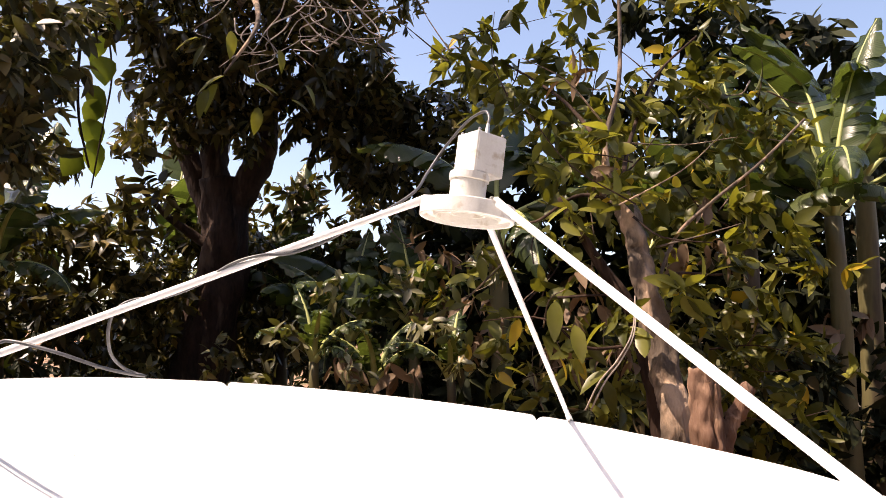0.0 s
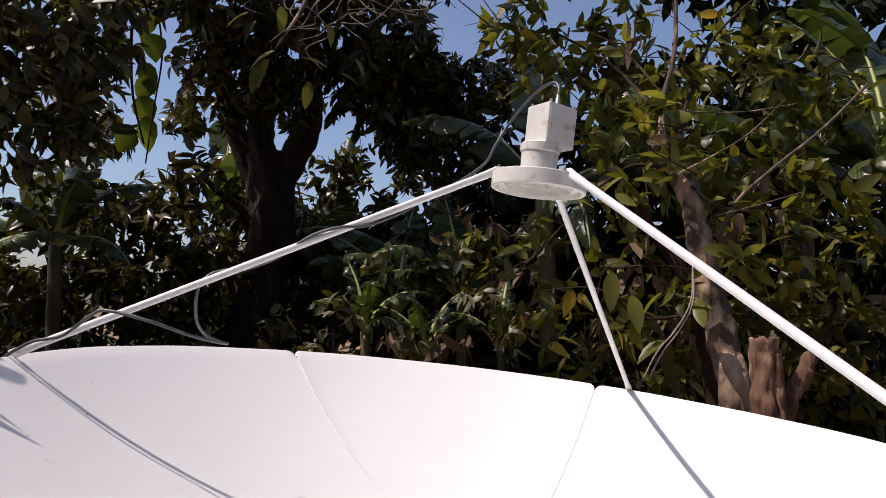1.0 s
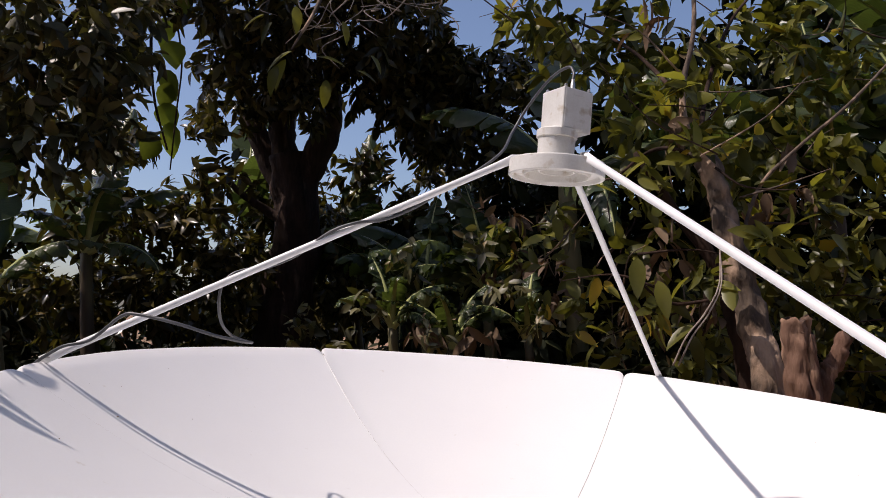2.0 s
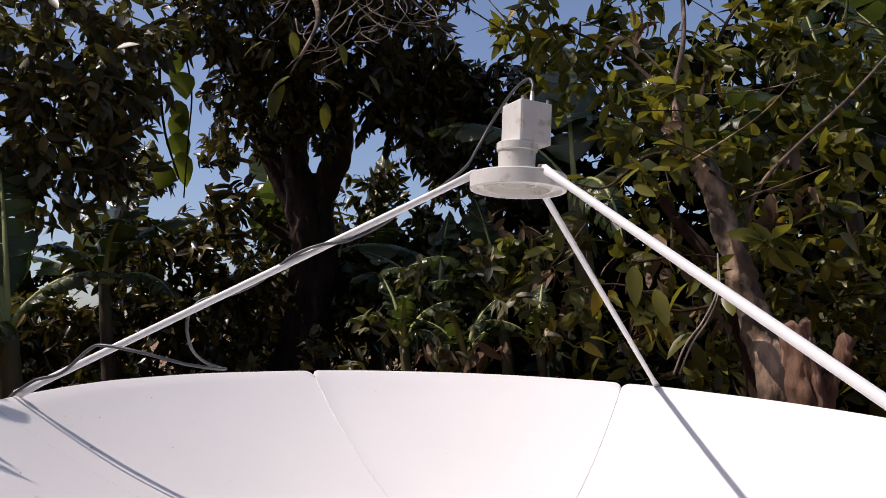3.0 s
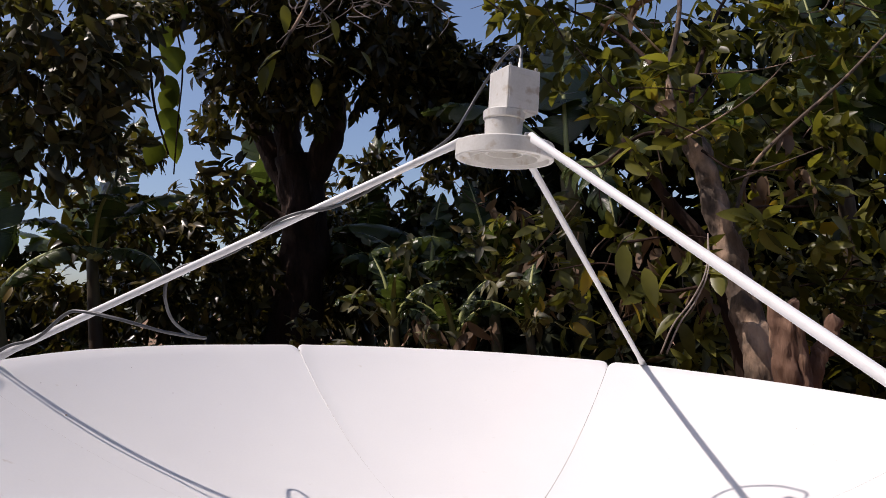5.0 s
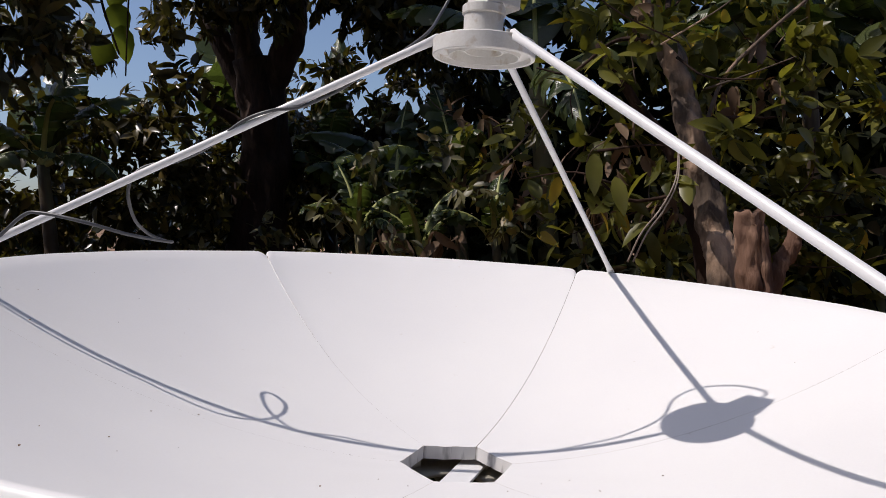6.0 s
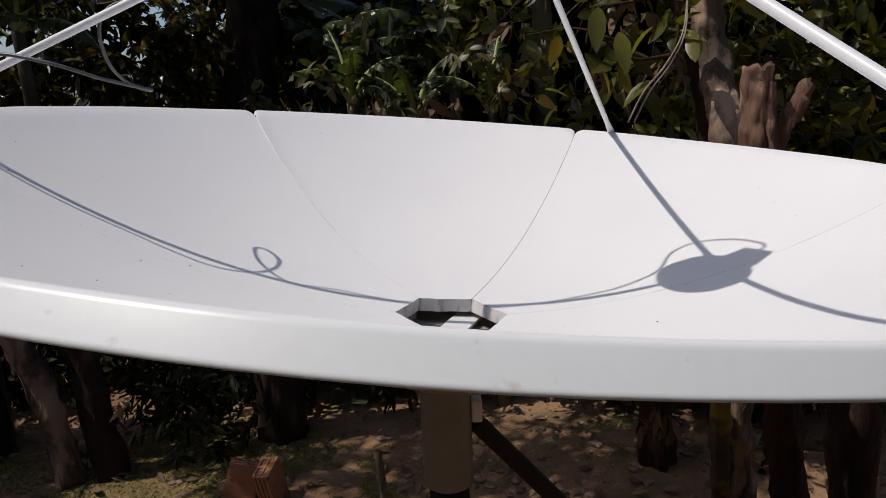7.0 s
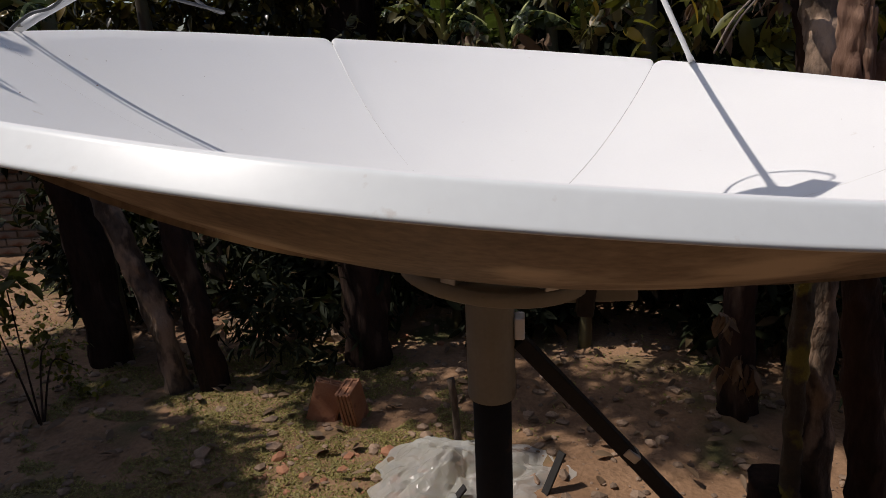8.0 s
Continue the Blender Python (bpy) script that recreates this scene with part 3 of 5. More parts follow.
block(bm, (0.034, 0.034, 0.02), Matrix.Translation((0.275, 0.015, 0.594)) @ pose(0, 0, 0, 0, 41, 0), 0.003)
part("collar", bm, STEEL, pole)

# ---- mango tree ----
rng = np.random.default_rng(7)
MANGO_LEFT = [
    (-2.68, 2.60, 3.32, 0.52), (-2.37, 2.80, 3.37, 0.57), (-2.13, 2.80, 3.03, 0.35), (-2.43, 3.00, 2.71, 0.45),
    (-2.62, 3.20, 2.82, 0.30), (-2.30, 3.00, 3.00, 0.26), (-2.71, 2.80, 2.90, 0.37), (-2.14, 3.00, 3.54, 0.33), (-2.67, 3.00, 2.50, 0.33),
]
MANGO_LOW = [
    (-2.74, 4.00, 2.24, 0.38), (-2.29, 4.50, 2.35, 0.30), (-2.60, 4.50, 2.03, 0.41), (-1.77, 4.00, 2.52, 0.23),
    (-1.89, 4.00, 2.93, 0.19), (-1.78, 4.00, 3.42, 0.26), (-3.03, 4.00, 1.64, 0.39), (-2.82, 4.50, 1.61, 0.41),
    (-2.22, 4.50, 1.67, 0.50), (-2.06, 5.00, 1.35, 0.48),
]
MANGO_TOP = [
    (-1.76, 3.50, 3.75, 0.31), (-1.58, 4.00, 3.76, 0.43), (-1.03, 4.00, 3.80, 0.56), (-0.52, 4.20, 3.79, 0.53),
    (-1.46, 4.50, 3.35, 0.35), (-0.82, 4.50, 3.44, 0.35), (-0.29, 4.50, 3.39, 0.44), (-0.13, 4.60, 3.02, 0.34),
    (-0.31, 4.40, 3.80, 0.39), (-1.31, 5.20, 3.43, 0.33),
]
MANGO_DARK = [
    (-1.91, 6.00, 2.06, 0.61), (-1.19, 6.00, 2.13, 0.60), (-1.41, 6.00, 1.43, 0.66), (-0.73, 6.50, 1.56, 0.50),
    (-2.19, 6.00, 1.48, 0.61), (-1.64, 6.00, 2.58, 0.48),
]
# crown above the view, never seen, added to keep light off the trees
UNSEEN_ABOVE = [
    (-2.15, 3.70, 4.55, 0.50), (-1.63, 4.00, 4.65, 0.80), (-0.58, 4.50, 4.92, 1.00), (-1.21, 4.20, 5.55, 1.20), (-2.2, 4.5, 5.6, 0.9),
]
# unseen clumps high over the dish's far side, added to shade the soil
UNSEEN_FRONT = [
    (-2.6, 1.55, 4.3, 0.5), (-1.9, 1.4, 4.5, 0.4), (-3.1, 1.6, 4.4, 0.45), (-1.55, 1.55, 4.75, 0.3), (-0.9, 1.6, 5.0, 0.3),
    (-3.6, 1.55, 4.2, 0.35), (-2.15, 1.12, 4.6, 0.25), (-1.75, 1.15, 4.6, 0.25),
]
MANGO_GAP = [
    # this row is out of view, added to shade the banana leaves below
    (-0.75, 3.3, 4.45, 0.35), (-0.2, 3.3, 4.45, 0.35), (-0.5, 3.15, 4.5, 0.4), (-1.0, 3.2, 4.5, 0.35),
    (-0.05, 4.40, 3.42, 0.24), (0.33, 4.40, 3.40, 0.26), (0.64, 4.20, 3.26, 0.24), (0.40, 4.40, 3.14, 0.28), (-0.33, 4.4, 3.40, 0.24), (0.19, 4.70, 3.40, 0.40), (-0.06, 4.50, 3.37, 0.34), (-0.32, 4.50, 3.06, 0.32), (0.12, 4.50, 2.92, 0.32), (-0.49, 4.5, 3.31, 0.32), (0.30, 4.4, 2.62, 0.26),
    (-1.78, 4.60, 1.93, 0.30), (-1.89, 4.60, 3.22, 0.28), (-1.10, 5.20, 2.12, 0.34), (-1.57, 4.40, 3.43, 0.34), (-1.20, 4.40, 3.20, 0.28), (-1.30, 4.3, 3.62, 0.34), (-2.07, 4.40, 2.22, 0.26), (-1.0, 5.2, 1.7, 0.4),
    (0.41, 4.80, 3.05, 0.30),
    (-0.06, 5.60, 2.89, 0.34), (-0.46, 5.2, 2.38, 0.26), (0.0, 5.2, 2.42, 0.24),
    (0.75, 4.80, 3.53, 0.31),
    (-0.89, 5.80, 2.82, 0.35),
    (-3.86, 4.60, 1.60, 0.51),
    (-4.59, 4.40, 1.75, 0.70),
    (-2.69, 4.60, 2.91, 0.21),
]
mango = thing("mango_tree", Matrix(), "old dark mango tree with thick forked trunk", "tree")
wood("trunk", [(-1.70, 4.9, GROUND - 0.1), (-1.60, 4.9, 0.6), (-1.54, 4.9, 1.3), (-1.41, 4.9, 1.87), (-1.37, 4.9, 2.36), (-1.42, 4.9, 2.85)], 0.26, 0.19, BARK, mango, 32, 0.3, 12)
for ob in mango.children:
    for v in ob.data.vertices:
        v.co += v.normal * (0.030 * noise.noise(v.co * 5) + 0.014 * noise.noise(Vector((v.co.x * 18, v.co.y * 18, v.co.z * 5))))
wood("limb", [(-1.43, 4.9, 2.6), (-1.50, 4.9, 3.1), (-1.44, 4.9, 3.57), (-1.51, 4.9, 4.08), (-1.61, 4.8, 5.04)], 0.13, 0.06, BARK, mango, 16)
wood("limb", [(-1.38, 4.9, 2.55), (-1.12, 4.8, 2.95), (-1.04, 4.7, 3.27), (-1.08, 4.7, 3.77), (-0.97, 4.7, 4.76)], 0.14, 0.06, BARK, mango, 16)
wood("limb", [(-1.45, 5.0, 2.5), (-1.66, 5.0, 2.87), (-1.83, 5.0, 3.32), (-1.96, 5.0, 3.83), (-2.13, 5.0, 4.3), (-2.3, 4.6, 4.9)], 0.11, 0.05, BARK, mango, 14)
wood("limb", [(-1.45, 4.8, 2.25), (-1.62, 4.8, 2.36), (-1.77, 4.6, 2.47), (-1.92, 4.4, 2.64)], 0.05, 0.02, BARK, mango, 10)
wood("limb", [(-1.96, 5.0, 3.8), (-2.1, 4.2, 3.9), (-2.35, 3.3, 3.6), (-2.55, 2.9, 3.1)], 0.05, 0.015, BARK, mango, 10)
wood("limb", [(-1.6, 4.8, 4.8), (-1.7, 3.6, 4.9), (-1.8, 2.4, 4.6), (-2.2, 1.7, 4.4)], 0.05, 0.012, BARK, mango, 10)
wood("limb", [(-2.1, 4.2, 3.9), (-2.0, 3.6, 3.9), (-1.98, 3.2, 3.4), (-1.95, 3.15, 2.9), (-1.88, 3.2, 2.55)], 0.014, 0.006, BARK, mango, 8)
wood("limb", [(-1.05, 4.7, 3.4), (-0.7, 4.6, 3.6), (-0.3, 4.5, 3.4), (-0.1, 4.5, 3.05)], 0.045, 0.012, BARK, mango, 10)
wood("limb", [(-1.5, 4.9, 3.9), (-1.2, 4.0, 4.0), (-0.9, 2.9, 3.6), (-0.75, 2.3, 3.15), (-0.86, 2.1, 2.80)], 0.035, 0.005, PALEBARK, mango, 8)
leaves("crown", MANGO, [sprays(MANGO_TOP, 380, rng, 0.125, 0.046),
                        sprays(MANGO_LOW, 340, rng, 0.125, 0.050), sprays(MANGO_DARK, 380, rng, 0.15, 0.05, shape=PLAIN), sprays(UNSEEN_ABOVE, 420, rng, 0.13, 0.042, shape=PLAIN), sprays(UNSEEN_FRONT, 360, rng, 0.15, 0.04, shape=PLAIN), sprays(MANGO_GAP, 420, rng, 0.125, 0.046)],
       mango, "dense dark green hanging leaves", "stuff")
leaves("outer_crown", SUNLEAF, [sprays(MANGO_LEFT, 310, rng, 0.125, 0.050)], mango, "mango leaves coloured paler to look sunlit", "stuff")
# bough and limbs outside the view, added to cast dappled shade on the soil
UNSEEN_BOUGH = [(-1.5, 1.35, 3.75, 0.25), (-1.1, 1.4, 3.7, 0.24), (-1.9, 1.4, 3.75, 0.25), (-0.8, 1.5, 3.85, 0.22), (-1.4, 1.65, 3.95, 0.24), (-2.2, 1.5, 3.85, 0.25),
            (-1.8, 1.75, 4.2, 0.24), (-0.6, 1.75, 3.95, 0.22), (-0.2, 1.9, 4.1, 0.25), (-0.9, 1.9, 4.3, 0.25), (-0.3, 1.5, 3.8, 0.2), (0.2, 1.7, 4.0, 0.22)]
leaves("low_bough", MANGO, [sprays(UNSEEN_BOUGH, 520, rng, 0.115, 0.040, shape=PLAIN)], mango, "unseen leafy bough added to shade the soil", "stuff")
wood("limb", [(-1.7, 3.6, 4.88), (-1.6, 2.6, 4.5), (-1.5, 1.9, 4.0), (-1.3, 1.5, 3.75), (-0.9, 1.5, 3.7)], 0.03, 0.008, BARK, mango, 8)
wood("limb", [(-1.5, 1.9, 4.0), (-1.9, 1.5, 3.8), (-2.2, 1.45, 3.8)], 0.014, 0.006, BARK, mango, 8)
# fine bare twigs and a few pale leaves hanging before the trunk
tw = random.Random(4)
for i in range(18):
    x, z = tw.uniform(-1.0, -0.30), tw.uniform(2.80, 3.15)
    pts = [(x + 0.08, 2.35, z + 0.34)]
    for k in range(5):
        pts.append((pts[-1][0] + tw.uniform(-0.15, 0.13), pts[-1][1] - tw.uniform(-0.05, 0.08), pts[-1][2] - tw.uniform(-0.02, 0.14)))
    wood("twig", pts, 0.0045, 0.0018, TWIG, mango, 6, 0.1, 5)
few = np.array([(-0.86, 2.1, 2.79), (-0.89, 2.1, 2.75), (-0.93, 2.1, 2.72), (-0.74, 2.1, 2.76), (-0.70, 2.15, 2.66), (-0.84, 2.1, 3.02), (-1.02, 2.2, 3.02), (-0.98, 2.2, 2.98), (-0.62, 2.2, 2.98), (-0.55, 2.2, 2.72), (-0.48, 2.2, 2.80)])
fd = np.array([(-1, 0, -0.5), (-0.7, 0, -1.3), (-0.6, 0, -1.5), (0.9, 0, -0.1), (-0.1, 0.2, -1), (0.1, 0, -1), (-1, 0, -0.4), (-0.6, 0, -0.8), (0.3, 0, -1), (1, 0, -0.4), (0.7, 0, -0.9)], float)
leaves("spray", OLIVE, [leaf_mesh(few, fd, np.array([(0.2, -0.5, 1.0)] * len(few)), np.linspace(0.165, 0.11, len(few)), np.linspace(0.070, 0.045, len(few)))], mango, "pale young leaves", "stuff")

vine = thing("climbing_vine", Matrix(), "climbing vine with back-lit yellow-green leaves", "vine")
wood("stem", [(-2.02, 3.62, 4.3), (-1.99, 3.6, 3.7), (-1.94, 3.62, 3.3), (-1.97, 3.6, 2.9), (-2.01, 3.6, 2.5)], 0.008, 0.005, BARK, vine, 8, 0.1)
vp = np.array([(-1.97, 3.6, 3.78), (-2.02, 3.6, 3.60), (-2.00, 3.58, 3.42), (-2.05, 3.6, 3.22), (-2.01, 3.6, 3.12), (-2.06, 3.6, 2.98), (-2.02, 3.6, 2.84), (-2.10, 3.6, 2.74)])
vd = np.array([(0.25, -0.1, -1), (-0.3, 0, -1), (0.2, -0.1, -1), (0.3, 0, -1), (-0.35, 0, -1), (0.3, 0, -1), (0.1, 0, -1), (-0.5, 0, -0.8)])
leaves("leaf_spray", BANANAVINE, [leaf_mesh(vp, vd, np.tile([0.2, -1.0, 0.2], (8, 1)) + rng.normal(size=(8, 3)) * 0.2, rng.uniform(0.19, 0.26, 8), rng.uniform(0.13, 0.17, 8), 0.15)], vine, "hanging heart-shaped leaves", "stuff")

# ---- broad-leaved tree beside the dish ----
RIGHT_CROWN = [
    (0.40, 2.00, 2.93, 0.18), (0.59, 1.80, 2.70, 0.18), (0.54, 2.20, 2.66, 0.16), (0.27, 2.20, 2.97, 0.12), (1.81, 2.20, 2.85, 0.18), (0.62, 2.00, 2.77, 0.26), (0.42, 2.40, 3.04, 0.23), (0.84, 1.60, 2.59, 0.26), (0.68, 1.50, 2.34, 0.22),
    (0.73, 1.30, 2.13, 0.20), (0.54, 1.30, 1.99, 0.17), (0.95, 1.40, 2.13, 0.19), (1.49, 2.20, 2.85, 0.29),
    (1.74, 2.00, 2.66, 0.28), (1.49, 1.80, 2.13, 0.23), (1.39, 1.60, 1.91, 0.16), (0.99, 1.30, 1.90, 0.11),
]
RIGHT_LOW = [
    (0.41, 1.80, 1.78, 0.20), (0.25, 3.00, 1.85, 0.21), (0.40, 1.60, 1.55, 0.19), (0.64, 1.40, 1.75, 0.16),
    (0.54, 1.10, 1.50, 0.10), (0.48, 1.50, 1.37, 0.16), (0.85, 1.50, 1.61, 0.16), (0.88, 1.60, 1.39, 0.20),
    (1.39, 1.80, 1.70, 0.25), (1.53, 1.90, 1.43, 0.23), (1.28, 2.00, 1.60, 0.26), (1.01, 1.70, 1.28, 0.15),
    (1.53, 2.00, 1.18, 0.21), (0.74, 1.02, 2.02, 0.10), (0.93, 1.02, 1.72, 0.09), (0.70, 1.08, 2.25, 0.11), (0.70, 1.0, 1.62, 0.08),
]
RIGHT_FAR = [
    (1.80, 1.80, 1.95, 0.20), (1.95, 2.00, 1.45, 0.28), (2.02, 2.20, 1.08, 0.28),
    (0.74, 1.80, 3.09, 0.28), (1.44, 2.00, 3.22, 0.28), 
    (1.76, 1.80, 1.57, 0.13), (2.04, 1.90, 1.90, 0.14), (1.80, 1.70, 1.27, 0.11), (1.55, 1.70, 1.77, 0.12), (1.55, 2.2, 2.45, 0.22), (1.35, 2.0, 2.25, 0.16), (1.60, 2.4, 1.95, 0.18), (2.0, 2.4, 1.7, 0.22), (2.3, 2.5, 2.7, 0.22),
]
tree = thing("broad_leaved_tree", Matrix(), "slender leaning tree with olive green oval leaves", "tree")
TRUNK = [(1.02, 0.98, GROUND - 0.1), (0.98, 0.98, 0.1), (0.94, 0.98, 0.6), (0.89, 0.98, 1.25), (0.89, 1.05, 1.41), (0.87, 1.1, 1.6), (0.84, 1.13, 1.78), (0.82, 1.16, 1.94), (0.79, 1.2, 2.08)]
trunk_ob = wood("trunk", TRUNK, 0.060, 0.036, PALEBARK, tree, 28, 0.35, 14)
for v in trunk_ob.data.vertices:
    v.co += v.normal * (0.010 * noise.noise(v.co * 14) + 0.006 * noise.noise(v.co * 40))
wood("limb", [(0.80, 1.19, 2.02), (0.74, 1.20, 2.17), (0.76, 1.25, 2.35), (0.83, 1.3, 2.62), (0.86, 1.4, 3.3)], 0.016, 0.006, PALEBARK, tree, 10, 0.2)
wood("limb", [(0.96, 1.3, 1.0), (0.96, 1.3, 1.27), (0.86, 1.3, 1.66), (0.74, 1.32, 1.85), (0.6, 1.35, 2.1)], 0.04, 0.015, BARK, tree, 12)
wood("limb", [(0.86, 1.12, 1.65), (0.99, 1.2, 1.92), (1.14, 1.2, 2.07), (1.34, 1.2, 2.23), (1.6, 1.3, 2.45)], 0.008, 0.005, PALEBARK, tree, 8, 0.1)
wood("limb", [(0.79, 1.2, 2.1), (0.95, 1.5, 2.4), (1.2, 1.8, 2.8), (1.5, 2.0, 3.1)], 0.011, 0.005, BARK, tree, 8)
wood("limb", [(0.73, 1.25, 2.3), (0.66, 1.6, 2.6), (0.5, 2.1, 2.95)], 0.010, 0.005, BARK, tree, 8)
wood("limb", [(0.80, 1.2, 2.05), (0.66, 1.3, 2.1), (0.5, 1.35, 2.0), (0.38, 1.4, 2.03)], 0.009, 0.003, BARK, tree, 8)
wood("limb", [(0.85, 1.13, 1.75), (1.1, 1.4, 1.82), (1.4, 1.6, 1.84), (1.8, 1.75, 1.92)], 0.008, 0.003, BARK, tree, 8)
for dx in (0.0, 0.018):
    wood("limb", [(0.56 + dx, 0.92, 1.33), (0.60 + dx, 0.9, 1.42), (0.66 + dx * 0.7, 0.9, 1.49), (0.71 + dx * 0.4, 0.9, 1.58), (0.76, 1.0, 1.70)], 0.0032, 0.0024, TWIG, tree, 8, 0.1)
wood("limb", [(0.87, 1.1, 1.55), (0.66, 1.15, 1.52), (0.54, 1.1, 1.58), (0.5, 1.05, 1.66)], 0.007, 0.003, BARK, tree, 8)
leaves("crown", OLIVE, [sprays(RIGHT_CROWN, 270, rng, 0.100, 0.041, 7, 0.25), sprays(RIGHT_LOW, 240, rng, 0.090, 0.037, 7, 0.25), sprays(RIGHT_FAR, 230, rng, 0.105, 0.044, 7, 0.25)],
       tree, "olive and yellowish oval leaves", "stuff")
k = np.array([(0.50, 1.05, 1.68), (0.55, 1.0, 1.60), (0.66, 1.0, 1.45), (0.66, 1.0, 1.42), (0.42, 1.35, 2.04), (0.44, 1.35, 2.00), (0.40, 1.35, 1.98), (0.98, 1.2, 1.94), (1.0, 1.2, 1.92), (1.05, 1.2, 1.90), (1.32, 1.5, 1.90), (1.36, 1.5, 1.86), (1.42, 1.5, 1.78)])
kd = np.array([(-0.1, -0.2, -1), (0.2, -0.2, -1), (-0.9, -0.1, -0.5), (0.2, 0, -1), (-1, 0, 0.1), (-1, 0, -0.35), (0.9, 0, -0.1), (1, 0, 0.35), (1, 0, 0.0), (0.9, 0, -0.5), (1, 0, 0.3), (1, 0, -0.1), (0.8, 0, -0.7)], float)
leaves("spray", OLIVE, [leaf_mesh(k, kd, np.array([(-0.1, -0.5, 1.0)] * len(k)) + rng.normal(size=(len(k), 3)) * 0.35, rng.uniform(0.09, 0.14, len(k)), rng.uniform(0.042, 0.060, len(k)), 0.22)], tree, "large single leaves", "stuff")
leaves("dry_spray", DEADLEAF, [sprays([(0.72, 1.25, 2.2, 0.12), (0.66, 1.3, 1.75, 0.16), (0.9, 1.4, 1.5, 0.15), (0.62, 1.3, 2.6, 0.1), (1.3, 1.6, 2.0, 0.2)], 260, rng, 0.09, 0.035, 4, 1.0)], tree, "withered brown leaves", "stuff")

tr = random.Random(11)
for i in range(60):
    x, y, z, r = tr.choice(RIGHT_CROWN + RIGHT_LOW)
    p = Vector((x + tr.uniform(-r, r), y + tr.uniform(-r, r), z + tr.uniform(-r, r)))
    d = Vector((tr.uniform(-1, 1), tr.uniform(-0.5, 0.5), tr.uniform(-0.2, 1))).normalized() * tr.uniform(0.2, 0.5)
    wood("twig", [p, p + d * 0.5 + Vector((tr.uniform(-0.04, 0.04), 0, tr.uniform(-0.04, 0.04))), p + d], tr.uniform(0.003, 0.006), 0.0015, tr.choice((PALEBARK, BARK)), tree, 5, 0.1, 4)

# cut stump with a side stub
stump = thing("tree_stump", Matrix(), "broken reddish tree stump with a cut side branch", "stump")
wood("trunk", [(1.08, 0.69, GROUND - 0.1), (0.99, 0.69, 0.35), (0.91, 0.69, 0.85), (0.868, 0.69, 1.14)], 0.055, 0.042, BARK, stump, 28, 0.4, 14)
wood("broken_top", [(0.872, 0.69, 1.10), (0.85, 0.69, 1.25), (0.84, 0.69, 1.38), (0.832, 0.69, 1.475)], 0.045, 0.037, CUTWOOD, stump, 40, 0.4, 16, "splintered red wood")
wood("side_stub", [(0.87, 0.70, 1.18), (0.91, 0.7, 1.29), (0.945, 0.7, 1.35), (0.985, 0.7, 1.425)], 0.030, 0.020, CUTWOOD, stump, 14, 0.4)

for i in range(4):
    a = random.Random(i).uniform(0, 6.28)
    x, y = 0.835 + 0.043 * math.cos(a), 0.69 + 0.043 * math.sin(a)
    wood("splinter", [(x + 0.012 * math.cos(a), y + 0.012 * math.sin(a), 1.18), (x + 0.004, y, 1.32), (x - 0.002, y, 1.40 + 0.07 * random.Random(i + 9).random())], 0.016, 0.007, CUTWOOD, stump, 8, 0.6)
for ob in stump.children:
    zs = max(v.co.z for v in ob.data.vertices)
    for v in ob.data.vertices:
        q = noise.noise(v.co * 22)
        v.co += v.normal * (0.007 * q + 0.007 * noise.noise(Vector((v.co.x * 70, v.co.y * 70, v.co.z * 9))))
        if v.co.z > zs - 0.035:
            v.co.z += 0.022 * noise.noise(Vector((v.co.x * 45, v.co.y * 45, 1)))

# ---- banana plants ----
banana_plant((-2.44, 2.4, 0), (-2.50, 2.4, 1.62), 0.085, [(-75, 1.15, 0.34, 80, 60, 0.4, 0), (-110, 1.1, 0.38, 70, 100, 0.4, 0), (-40, 1.2, 0.32, 84, 40, 0.3, 0), (-165, 0.9, 0.36, 50, 140, 0.3, 0), (-130, 0.95, 0.40, 30, 110, 0.2, 0), (160, 0.6, 0.22, 20, 110, 0.6, 0), (70, 0.7, 0.22, 60, 90, 0.6, 0)], "banana plant with pale stalks and torn leaves")
banana_plant((-2.43, 3.3, 0), (-2.44, 3.3, 1.90), 0.06, [(140, 0.75, 0.30, 70, 100, 0.4, 0), (-150, 0.7, 0.28, 60, 120, 0.4, 0), (80, 0.8, 0.28, 66, 80, 0.3, 0), (10, 0.8, 0.28, 80, 40, 0.3, 0), (110, 0.65, 0.26, 20, 80, 0.4, 0)], "banana plant with pale grey-green broken leaves")
banana_plant((-0.40, 2.75, 0), (-0.42, 2.7, 1.40), 0.045, [(170, 0.48, 0.14, 74, 90, 0.4, 0), (-130, 0.47, 0.14, 62, 110, 0.4, 0), (100, 0.48, 0.14, 66, 90, 0.4, 0), (-40, 0.48, 0.14, 80, 40, 0.3, 0), (140, 0.39, 0.13, 40, 100, 0.5, 0)], "small banana sucker with sunlit leaves")
banana_plant((-0.05, 2.60, 0), (-0.08, 2.6, 1.28), 0.040, [(-160, 0.47, 0.14, 78, 80, 0.4, 0), (120, 0.45, 0.14, 66, 100, 0.4, 0), (-90, 0.47, 0.14, 70, 80, 0.4, 0), (60, 0.47, 0.14, 78, 60, 0.3, 0)], "small banana sucker with pale upright stalks")
banana_plant((0.34, 2.50, 0), (0.32, 2.5, 1.32), 0.040, [(-170, 0.45, 0.13, 70, 90, 0.4, 0), (-100, 0.47, 0.14, 62, 100, 0.4, 0), (110, 0.43, 0.13, 68, 90, 0.4, 0), (20, 0.47, 0.13, 80, 40, 0.3, 0)], "small banana sucker beside the broad-leaved tree")
